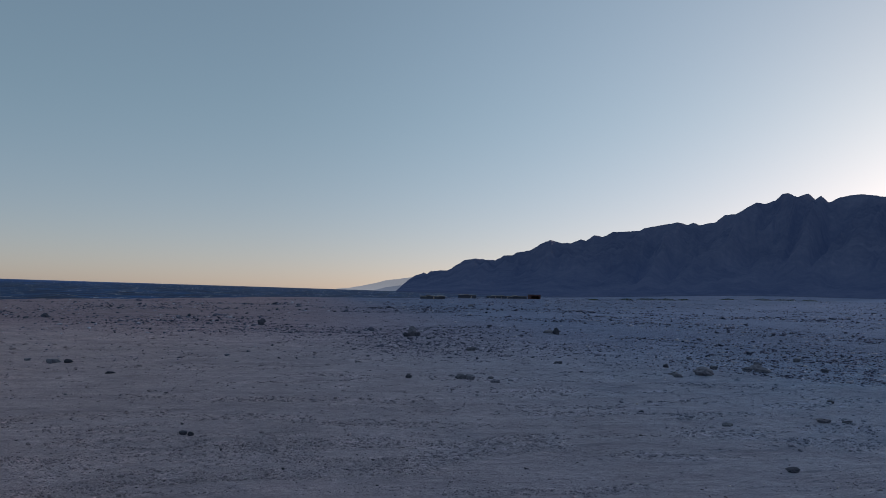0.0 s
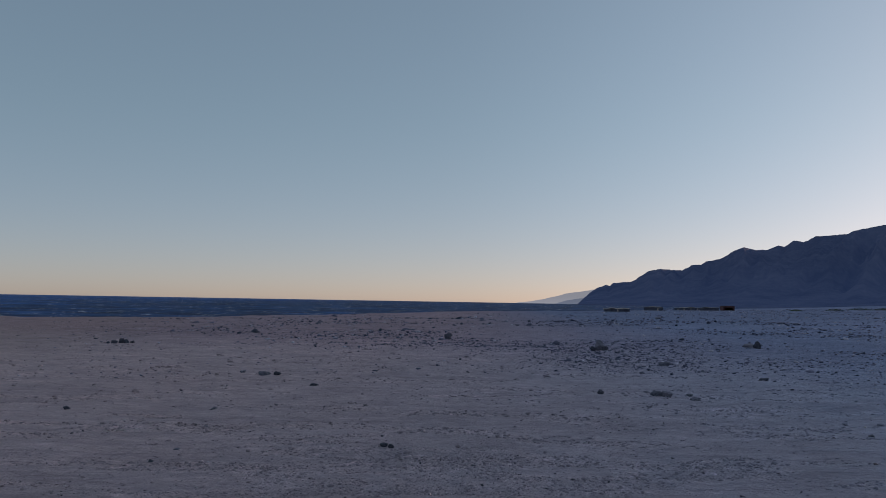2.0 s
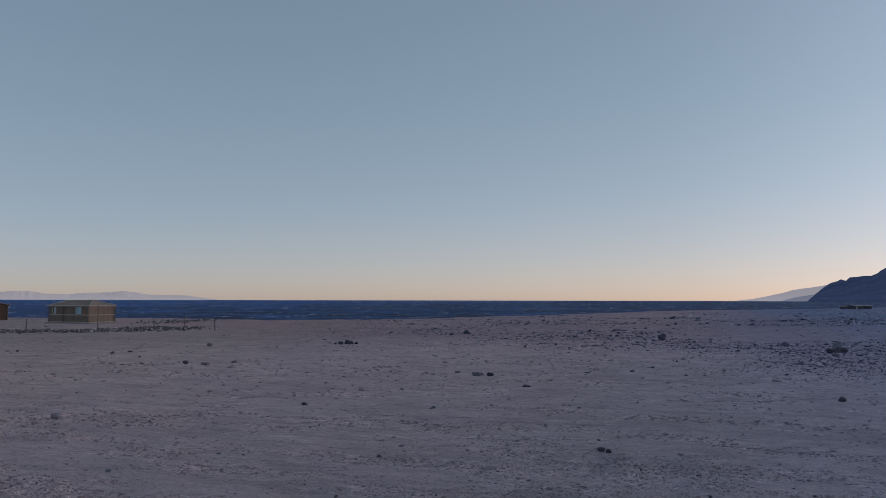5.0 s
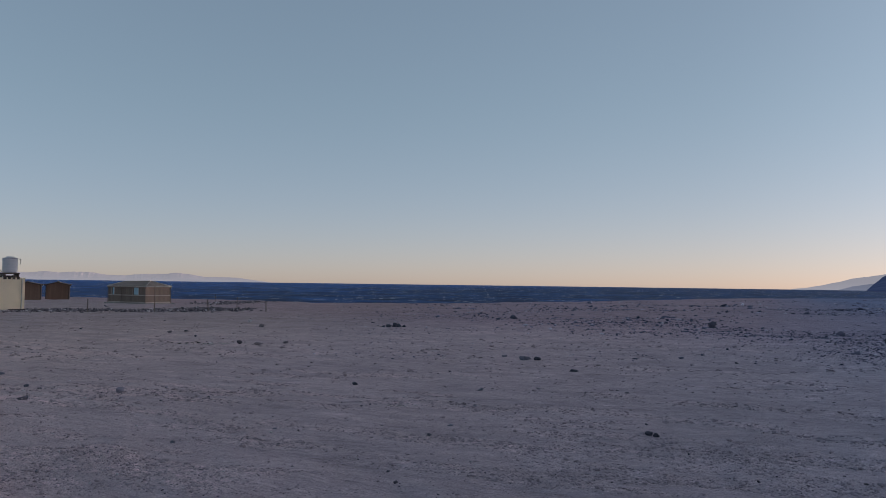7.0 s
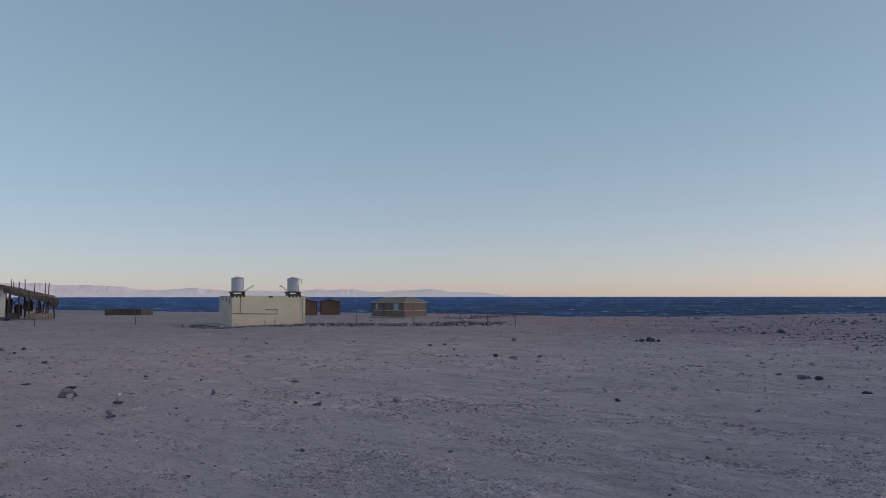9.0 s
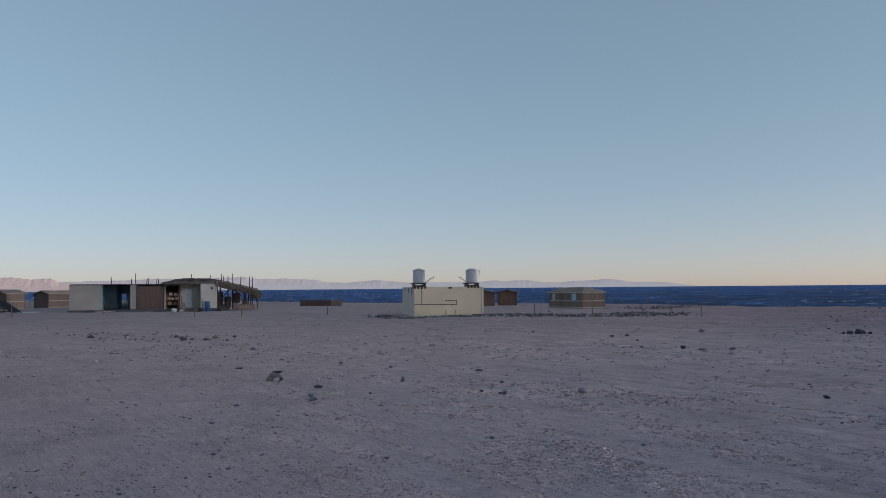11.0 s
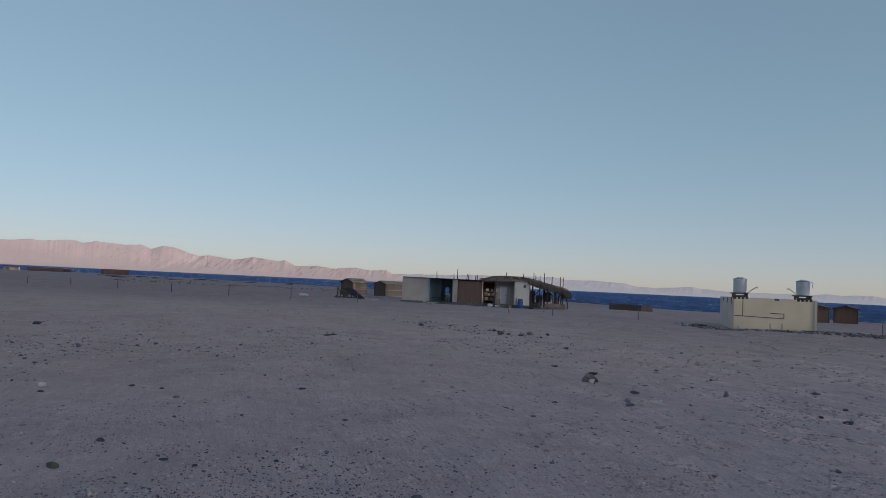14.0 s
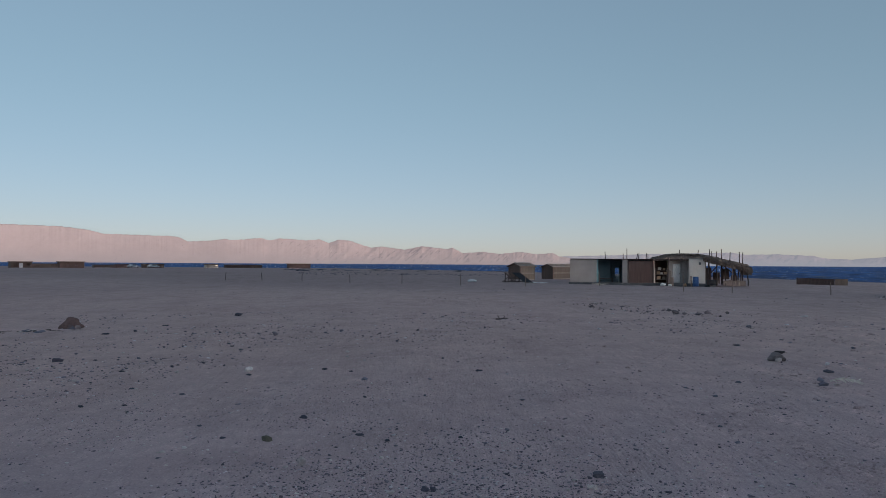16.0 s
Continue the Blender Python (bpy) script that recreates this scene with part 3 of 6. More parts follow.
M_HUTGREY = surface("dark_grey_board", (0.085, 0.085, 0.115), (0.14, 0.138, 0.18), 1.2, 20)
M_REDHUT = surface("rust_red_board", (0.115, 0.055, 0.053), (0.16, 0.075, 0.07), 1.2, 20)
M_CARTON = surface("brown_carton", (0.40, 0.24, 0.15), (0.52, 0.33, 0.21), 1.5, 14)
M_RUBBER = surface("black_rubber", (0.02, 0.02, 0.02), (0.035, 0.035, 0.035), 2, 20)
M_GLASSDARK = surface("dark_glass", (0.01, 0.012, 0.014), (0.02, 0.022, 0.025), 2, 9, rough=0.1, spec=0.5, relief=0.0)
M_FOLIAGE = surface("dusty_green_leaf", (0.05, 0.075, 0.035), (0.09, 0.115, 0.055), 0.8, 9, vary=0.15)


def make_stone(name, dark, light, pale):
    """Stones that differ one from another; a few of them are pale."""
    m, n, l, b = material(name, 0.92, 0.2)
    geo, oi, co = n.new("ShaderNodeNewGeometry"), n.new("ShaderNodeObjectInfo"), n.new("ShaderNodeTexCoord")
    add = n.new("ShaderNodeMath")
    add.operation = "ADD"
    l.new(geo.outputs["Random Per Island"], add.inputs[0])
    l.new(oi.outputs["Random"], add.inputs[1])
    fr = n.new("ShaderNodeMath")
    fr.operation = "FRACT"
    l.new(add.outputs[0], fr.inputs[0])
    c = ramp(n, l, fr.outputs[0], [(0.0, dark), (0.55, tuple((a + d) / 2 for a, d in zip(dark, light))), (0.86, light), (0.9, pale)]).outputs[0]
    f = tex_noise(n, l, co.outputs["Object"], 18, 5)
    c = blend(n, l, c, ramp(n, l, f.outputs[0], [(0.25, (0.7, 0.7, 0.7)), (0.75, (1.2, 1.2, 1.2))]).outputs[0], 1.0, "MULTIPLY")
    l.new(c, b.inputs["Base Color"])
    bump(n, l, b, f.outputs[0], 0.5, 0.02)
    return m


M_STONE = make_stone("desert_stone", (0.075, 0.064, 0.08), (0.32, 0.272, 0.315), (0.7, 0.64, 0.655))
M_STONE_BELT = make_stone("violet_grey_stone", (0.046, 0.046, 0.072), (0.28, 0.265, 0.365), (0.64, 0.6, 0.69))
M_RUBBLE = make_stone("broken_rubble", (0.075, 0.058, 0.064), (0.30, 0.238, 0.25), (0.6, 0.52, 0.52))
M_STONE_GREY = make_stone("grey_stone", (0.08, 0.068, 0.07), (0.135, 0.115, 0.117), (0.16, 0.138, 0.14))
M_STONE_DUN = make_stone("dun_stone", (0.19, 0.178, 0.215), (0.275, 0.258, 0.305), (0.29, 0.27, 0.32))
M_STONE_TAN = make_stone("tan_stone", (0.2, 0.172, 0.175), (0.3, 0.26, 0.265), (0.32, 0.28, 0.285))
M_STONE_DARK = make_stone("dark_stone", (0.056, 0.054, 0.07), (0.115, 0.109, 0.14), (0.125, 0.118, 0.148))
M_STONE_BROWN = make_stone("brown_stone", (0.112, 0.107, 0.132), (0.2, 0.19, 0.232), (0.215, 0.2, 0.245))
M_STONE_RED = make_stone("red_brown_stone", (0.14, 0.092, 0.088), (0.215, 0.145, 0.136), (0.25, 0.175, 0.165))
M_STONE_PALE = make_stone("pale_stone", (0.5, 0.42, 0.4), (0.7, 0.62, 0.59), (0.78, 0.71, 0.68))
M_STONE_GREEN = make_stone("olive_stone", (0.11, 0.10, 0.08), (0.15, 0.135, 0.105), (0.16, 0.145, 0.115))


# ---- mesh helpers ----
def link_mesh(name, bm, mat, parent=None, smooth=False):
    me = bpy.data.meshes.new(name)
    bm.to_mesh(me)
    bm.free()
    me.materials.append(mat)
    if smooth:
        me.polygons.foreach_set("use_smooth", [True] * len(me.polygons))
    ob = new(name, me)
    ob.parent = parent
    return ob


def part(name, bm, mat, parent, label="", smooth=False):
    return tagged(link_mesh(name, bm, mat, parent, smooth), label)


def thing(name, x, y, turn, label, category, group="", z=None):
    """An Empty at the base of a thing; turn in degrees about the upright."""
    ob = new(name)
    ob.matrix_world = pose(x, y, lz(x, y) if z is None else z, 0, 0, turn)
    return tagged(ob, label, category, group)


def box(bm, x0, x1, y0, y1, z0, z1, bevel=0.012):
    m = Matrix.LocRotScale(((x0 + x1) / 2, (y0 + y1) / 2, (z0 + z1) / 2), None, (abs(x1 - x0), abs(y1 - y0), abs(z1 - z0)))
    made = bmesh.ops.create_cube(bm, size=1, matrix=m)
    if bevel:
        edges = list({e for v in made["verts"] for e in v.link_edges})
        bmesh.ops.bevel(bm, geom=edges, offset=min(bevel, 0.3 * min(abs(x1 - x0), abs(y1 - y0), abs(z1 - z0))), segments=1, affect="EDGES")
    return bm


def boxed(*args, **kw):
    return box(bmesh.new(), *args, **kw)


def stick(bm, a, b, r0, r1=None, sides=7, bend=0.0, rng=None):
    """A round pole from a to b, tapered, a little crooked."""
    a, b = Vector(a), Vector(b)
    r1 = r0 if r1 is None else r1
    d = (b - a).normalized()
    u = d.orthogonal().normalized()
    w = d.cross(u)
    n = 4 if bend else 1
    rings = []
    for i in range(n + 1):
        t = i / n
        c = a.lerp(b, t)
        if bend and 0 < i < n and rng:
            c = c + u * rng.uniform(-bend, bend) + w * rng.uniform(-bend, bend)
        r = r0 + (r1 - r0) * t
        rings.append([bm.verts.new(c + (u * math.cos(2 * math.pi * k / sides) + w * math.sin(2 * math.pi * k / sides)) * r) for k in range(sides)])
    for p, q in zip(rings, rings[1:]):
        for k in range(sides):
            bm.faces.new((p[k], p[(k + 1) % sides], q[(k + 1) % sides], q[k]))
    bm.faces.new(rings[0][::-1])
    bm.faces.new(rings[-1])
    return bm


def sticked(*args, **kw):
    return stick(bmesh.new(), *args, **kw)


def lathe(bm, profile, sides=28):
    rings = []
    for r, z in profile:
        rings.append([bm.verts.new((r * math.cos(2 * math.pi * k / sides), r * math.sin(2 * math.pi * k / sides), z)) for k in range(sides)])
    for p, q in zip(rings, rings[1:]):
        for k in range(sides):
            bm.faces.new((p[k], p[(k + 1) % sides], q[(k + 1) % sides], q[k]))
    bm.faces.new(rings[0][::-1])
    bm.faces.new(rings[-1])
    return bm


def slab(bm, quad, thick):
    """A sheet of some thickness on four corners, given anticlockwise from above."""
    up = [Vector(p) for p in quad]
    n = (up[1] - up[0]).cross(up[3] - up[0]).normalized()
    top, low = [bm.verts.new(p) for p in up], [bm.verts.new(p - n * thick) for p in up]
    bm.faces.new(top)
    bm.faces.new(low[::-1])
    for i in range(4):
        j = (i + 1) % 4
        bm.faces.new((top[j], top[i], low[i], low[j]))
    return bm


def rock_mesh(name, seed, mat, flat=0.6, detail=3):
    """An angular broken stone, one wide, with its foot a little under the ground."""
    rng = random.Random(seed)
    bm = bmesh.new()
    for k in range(9 if detail == 1 else 26):
        d = Vector((rng.gauss(0, 1), rng.gauss(0, 1), rng.gauss(0.1, 0.8))).normalized() * rng.uniform(0.3, 0.58)
        bm.verts.new((d.x, d.y * rng.uniform(0.8, 1), d.z))
    hull = bmesh.ops.convex_hull(bm, input=bm.verts[:])
    bmesh.ops.delete(bm, geom=[v for v in hull["geom_interior"] if isinstance(v, bmesh.types.BMVert)], context="VERTS")
    if detail > 1:
        bmesh.ops.subdivide_edges(bm, edges=bm.edges[:], cuts=3, use_grid_fill=True)
        bmesh.ops.triangulate(bm, faces=bm.faces[:])
        off = Vector((rng.uniform(0, 99), rng.uniform(0, 99), rng.uniform(0, 99)))
        for v in bm.verts:
            v.co += v.co.normalized() * (0.13 * noise.noise(v.co * 3.5 + off) + 0.07 * noise.noise(v.co * 9 + off))
    for v in bm.verts:
        v.co.z *= flat
    low = min(v.co.z for v in bm.verts)
    for v in bm.verts:
        v.co.z -= low + 0.22 * flat
    bmesh.ops.triangulate(bm, faces=bm.faces[:])
    me = bpy.data.meshes.new(name)
    bm.to_mesh(me)
    bm.free()
    me.materials.append(mat)
    return me


def holed(W, y0, y1, z0, z1, openings=(), x0=0.0):
    """A wall along x from x0 to W with openings (from, to, sill, head) through it, as one piece."""
    xs = sorted({x0, W, *(v for o in openings for v in o[:2])})
    zs = sorted({z0, z1, *(v for o in openings for v in o[2:] if z0 < v < z1)})
    solid = {(i, j) for i in range(len(xs) - 1) for j in range(len(zs) - 1)
             if not any(a - 1e-6 <= xs[i] and xs[i + 1] <= b + 1e-6 and s - 1e-6 <= zs[j] and zs[j + 1] <= h + 1e-6 for a, b, s, h in openings)}
    bm = bmesh.new()
    made = {}

    def v(i, j, k):
        if (i, j, k) not in made:
            made[i, j, k] = bm.verts.new((xs[i], (y0, y1)[k], zs[j]))
        return made[i, j, k]
    for i, j in solid:
        bm.faces.new((v(i, j, 0), v(i + 1, j, 0), v(i + 1, j + 1, 0), v(i, j + 1, 0)))
        bm.faces.new((v(i, j + 1, 1), v(i + 1, j + 1, 1), v(i + 1, j, 1), v(i, j, 1)))
        for (di, dj), (a, b) in (((-1, 0), ((0, 0), (0, 1))), ((1, 0), ((1, 1), (1, 0))), ((0, -1), ((1, 0), (0, 0))), ((0, 1), ((0, 1), (1, 1)))):
            if (i + di, j + dj) not in solid:
                p, q = (i + a[0], j + a[1]), (i + b[0], j + b[1])
                bm.faces.new((v(*p, 0), v(*q, 0), v(*q, 1), v(*p, 1)))
    return bm


# ---- wash block with its water tanks ----
def wash_block():
    t = thing("wash_block", -47.0, 18.78, 76.8, "cream plastered wash block with outside pipes and a rubble footing", "building")
    W, D, H = 4.84, 5.8, 1.98
    part("front_wall", holed(W, 0, 0.2, -0.5, H, [(2.35, 2.62, H - 0.06, H)]), M_CREAM, t)
    part("side_wall", boxed(0, 0.2, 0.2, D, -0.5, H), M_GREYPLASTER, t, "greyish plastered side wall")
    part("side_wall", boxed(W - 0.2, W, 0.2, D, -0.2, H), M_GREYPLASTER, t, "greyish plastered side wall")
    part("back_wall", boxed(0.2, W - 0.2, D - 0.2, D, -0.2, H), M_GREYPLASTER, t)
    part("roof_slab", boxed(0.2, W - 0.2, 0.2, D - 0.2, H - 0.22, H - 0.08), M_CONCRETE, t)
    part("roof_spout", boxed(2.36, 2.61, -0.12, 0.16, H - 0.12, H + 0.0), M_PIPE_DARK, t, "dark roof spout")
    r = 0.022
    for a, b in (((0.5, 0.80), (0.5, H)), ((-0.02, 0.82), (2.92, 0.76)), ((2.92, 0.74), (2.92, 1.06)), ((2.92, 1.05), (2.1, 1.06))):
        part("pipe", sticked((a[0], -0.04, a[1]), (b[0], -0.04, b[1]), r), M_PIPE_DARK, t, "thin dark water pipe")
    for u in (2.08, 2.75):
        part("vent_pipe", sticked((u, -0.35, -0.25), (u, -0.33, 0.42), 0.05), M_PIPE_PALE, t, "short pale standing pipe")
    part("drain_pipe", sticked((0.26, -0.07, -0.25), (0.26, -0.07, 0.16), 0.06), M_PIPE_PALE, t, "pale drain pipe")
    part("drain_pipe", sticked((W - 0.18, -0.06, -0.25), (W - 0.18, -0.06, H - 0.05), 0.035), M_PIPE_PALE, t, "pale drain pipe")
    for i, v in enumerate((1.0, 2.5, 4.2)):
        part("stain", boxed(-0.006, 0.004, v, v + 0.3, H - 0.5 + 0.1 * i, H - 0.02, bevel=0), M_PIPE_DARK, t, "dark run-off stain under the roof edge")
    return t


def water_tank(u, lean, label):
    base = pose(-47.0, 18.78, 0, 0, 0, 76.8) @ Vector((u, 0.55, 0))
    z = lz(-47.0, 18.78) + 1.98 - 0.12
    t = thing("water_tank", base.x, base.y, 76.8, label, "water tank", "roof water tanks", z)
    ribs = [(0.398 + 0.0007 * k - (0.006 if k % 4 == 2 else 0.0), 0.43 + 0.045 * k) for k in range(18)]
    part("tank", lathe(bmesh.new(), [(0.36, 0.40), *ribs, (0.412, 1.255), (0.39, 1.29), (0.24, 1.33), (0.20, 1.335)]), M_TANK, t, "ribbed white plastic tank", True)
    part("rim", lathe(bmesh.new(), [(0.395, 1.262), (0.416, 1.264), (0.416, 1.284), (0.39, 1.292)]), M_HUTGREY, t, "dark shoulder ring")
    part("lid", lathe(bmesh.new(), [(0.21, 1.33), (0.22, 1.335), (0.22, 1.37), (0.19, 1.385), (0.05, 1.39)]), M_TANK, t, "round screw lid", True)
    for x in (-0.36, 0.36):
        for y in (-0.42, 0.42):
            part("leg", boxed(x - 0.05, x + 0.05, y - 0.05, y + 0.05, 0.0, 0.33), M_METAL, t)
    for x in (-0.36, 0.36):
        part("beam", boxed(x - 0.06, x + 0.06, -0.4, 0.4, 0.2, 0.33), M_METAL, t, "dark rusty beam")
    part("beam", boxed(-0.4, 0.4, -0.47, -0.39, 0.12, 0.24), M_METAL, t, "dark rusty beam")
    for y in (-0.46, 0.0, 0.46):
        part("beam", boxed(-0.45 - 0.06 * (y > 0), 0.44, y - 0.05, y + 0.05, 0.33, 0.40), M_METAL, t, "dark rusty beam")
    s = 1 if lean > 0 else -1
    bm = sticked((s * 0.36, -0.3, 0.38), (s * 0.92, -0.34, 0.80), 0.028)
    stick(bm, (s * 0.92, -0.34, 0.80), (s * 1.0, -0.34, 0.74), 0.032)
    part("overflow_pipe", bm, M_PIPE_PALE, t, "slanting grey overflow pipe")
    if s < 0:
        part("hose", stick(sticked((0.40, -0.2, 1.27), (0.52, -0.25, 1.2), 0.02), (0.52, -0.25, 1.2), (0.46, -0.3, 0.9), 0.02), M_PIPE_PALE, t, "thin pale hose at the tank's rim")
    for k in range(4):
        part("block", boxed(-0.46 + 0.24 * k, -0.27 + 0.235 * k, -0.56, -0.38, 0.0, (0.2, 0.13, 0.26, 0.17)[k], bevel=0.02), M_METAL, t, "dark block under the tank stand")
    return t


wash_block()
water_tank(0.40, 1, "white ribbed water tank on a rusty roof stand")
water_tank(4.12, -1, "white ribbed water tank on a rusty roof stand")


# ---- reed cabins ----
def roof_gable(bm, x0, x1, y0, y1, ze, zp, over=0.18, thick=0.09):
    """Ridge along y."""
    c = (x0 + x1) / 2
    k = (zp - ze) / (c - x0)
    slab(bm, [(x0 - over, y0 - over, ze - over * k), (c, y0 - over, zp), (c, y1 + over, zp), (x0 - over, y1 + over, ze - over * k)], -thick)
    slab(bm, [(c, y0 - over, zp), (x1 + over, y0 - over, ze - over * k), (x1 + over, y1 + over, ze - over * k), (c, y1 + over, zp)], -thick)
    return bm


def gable_wall(x0, x1, y0, y1, ze, zp, z0=-0.25):
    bm = bmesh.new()
    c = (x0 + x1) / 2
    f = [bm.verts.new((x, y0, z)) for x, z in ((x0, z0), (x1, z0), (x1, ze), (c, zp), (x0, ze))]
    g = [bm.verts.new((v.co.x, y1, v.co.z)) for v in f]
    bm.faces.new(f)
    bm.faces.new(g[::-1])
    for i in range(5):
        j = (i + 1) % 5
        bm.faces.new((f[j], f[i], g[i], g[j]))
    return bm


def cabin(x, y, turn, W, D, ze, zp, label, wall=None, end=None, band=True, group="reed cabins"):
    """A reed cabin whose gable end lies along local x, with the ridge along y."""
    wall, end = wall or M_REED, end or M_REED
    t = thing("reed_cabin", x, y, turn, label, "cabin", group)
    part("gable_wall", gable_wall(0, W, 0, 0.1, ze, zp), end, t)
    part("gable_wall", gable_wall(0, W, D - 0.1, D, ze, zp), end, t)
    for a in (0.0, W - 0.1):
        part("side_wall", boxed(a, a + 0.1, 0.1, D - 0.1, -0.25, ze - 0.01), wall, t)
    part("roof", roof_gable(bmesh.new(), 0, W, 0, D, ze, zp + 0.01), M_ROOFMAT, t, "faded reed mat roof")
    for a in (0.0, W):
        part("corner_post", sticked((a, -0.03, -0.25), (a, -0.03, ze), 0.05), M_DARKWOOD, t)
    c = W / 2
    for a, b in (((-0.2, ze - 0.04), (c, zp + 0.04)), ((c, zp + 0.04), (W + 0.2, ze - 0.04))):
        part("barge_board", sticked((a[0], -0.2, a[1]), (b[0], -0.2, b[1]), 0.05), M_DARKWOOD, t, "dark edge pole of the roof")
    trim = M_BAND if band else M_DARKWOOD
    part("ridge_pole", sticked((c, -0.26, zp + 0.12), (c, D + 0.26, zp + 0.12), 0.045), trim, t, "pole along the ridge")
    for a in (-0.14, W + 0.14):
        part("eave_pole", sticked((a, -0.24, ze + 0.06), (a, D + 0.24, ze + 0.06), 0.04), trim, t, "pole along the eave")
    if band:
        part("batten", boxed(W - 0.005, W + 0.035, 0.1, D - 0.1, 0.78, 0.86), M_BAND, t, "pale tied batten")
        part("batten", boxed(W - 0.005, W + 0.035, 0.1, D - 0.1, 0.0, 0.08), M_BAND, t, "pale tied batten")
    return t


cabin(-78.2, 38.9, 60, 2.5, 3.0, 1.56, 1.8, "small rust-brown reed cabin with a low gable roof", wall=M_REED_RUST, end=M_REED_RUST, band=False)
cabin(-81.0, 43.8, 58, 2.25, 3.0, 1.58, 1.84, "small rust-brown reed cabin with a low gable roof near the sea", wall=M_REED_RUST, end=M_REED_RUST, band=False)
cabin(-92.8, -11.5, 50, 2.0, 2.55, 1.65, 1.98, "pale reed cabin with a darker gable end", wall=M_REED, end=M_REED_DARK)
cabin(-99.8, -7.9, 50, 1.95, 5.2, 1.6, 1.9, "pale reed cabin with a darker gable end beside the white building", wall=M_REED, end=M_REED_DARK)


def hip_hut():
    """A long reed hut with a hipped roof on a low platform; local x runs along the long face."""
    t = thing("reed_hut", -62.72, 39.63, 6.5, "large reed hut with a hipped roof on a low platform", "hut", z=lz(-60, 42))
    W, D, E, P = 4.77, 2.75, 1.62, 2.04
    part("platform", boxed(-0.25, W + 0.3, -0.3, D + 0.3, -0.5, 0.1, bevel=0.03), M_CONCRETE, t, "low pale platform")
    holes = [(0.45, 0.75, 0.82, E - 0.12), (3.2, 3.85, 0.82, E - 0.12)]
    part("long_wall", holed(W, 0, 0.12, 0.1, E, holes), M_REED, t, "reed wall with two openings")
    part("long_wall", boxed(0, W, D - 0.12, D, 0.1, E), M_REED, t)
    part("end_wall", boxed(0, 0.12, 0.12, D - 0.12, 0.1, E), M_REED, t)
    part("end_wall", boxed(W - 0.12, W, 0.12, D - 0.12, 0.1, E), M_REED_BROWN, t, "brown reed end wall")
    for a, b, _, _ in holes:
        w = new("window")
        w.parent = t
        part("shutter", boxed(a + 0.01, b - 0.01, 0.04, 0.08, 0.84, E - 0.14), M_WINDOW, w, "pale blue shutter")
        part("frame", boxed(a - 0.06, a, -0.03, -0.004, 0.82, E - 0.1), M_BAND, w)
        part("frame", boxed(b, b + 0.06, -0.03, -0.004, 0.82, E - 0.1), M_BAND, w)
    bm = bmesh.new()
    o, c, k = 0.1, D / 2, 1.0
    q = [Vector(p) for p in ((-o, -o, E - 0.05), (W + o, -o, E - 0.05), (W + o, D + o, E - 0.05), (-o, D + o, E - 0.05), (0.4, c, P - 0.06), (W - k, c, P))]
    for dz in (0.0, -0.1):
        v = [bm.verts.new(p + Vector((0, 0, dz))) for p in q]
        for f in ((0, 1, 5, 4), (2, 3, 4, 5), (1, 2, 5), (3, 0, 4)):
            bm.faces.new([v[i] for i in f])
        if dz == 0.0:
            top = v[:4]
    low = v[:4]
    for i in range(4):
        j = (i + 1) % 4
        bm.faces.new((top[i], low[i], low[j], top[j]))
    part("roof", bm, M_ROOFMAT, t, "hipped faded reed mat roof")
    for p, r in ((0, 4), (1, 5), (2, 5), (4, 5)):
        part("hip_pole", sticked(q[p] + Vector((0, 0, 0.03)), q[r] + Vector((0, 0, 0.03)), 0.04), M_BAND, t, "pale pole along the roof edge")
    for p, r in ((0, 1), (1, 2)):
        part("eave_pole", sticked(q[p], q[r], 0.045), M_BAND, t, "pale eave pole")
    for z in (0.74, 0.12):
        part("batten", boxed(0, W, -0.045, -0.005, z, z + 0.08), M_BAND, t, "pale tied batten")
        part("batten", boxed(W + 0.005, W + 0.045, 0, D, z, z + 0.08), M_BAND, t, "pale tied batten")
    for x in (0.0, 1.7, W):
        part("post", sticked((x, -0.06, 0), (x, -0.06, E), 0.035), M_WOOD, t)
    part("post", sticked((W + 0.06, D, 0), (W + 0.06, D, E), 0.035), M_WOOD, t)
    return t


hip_hut()


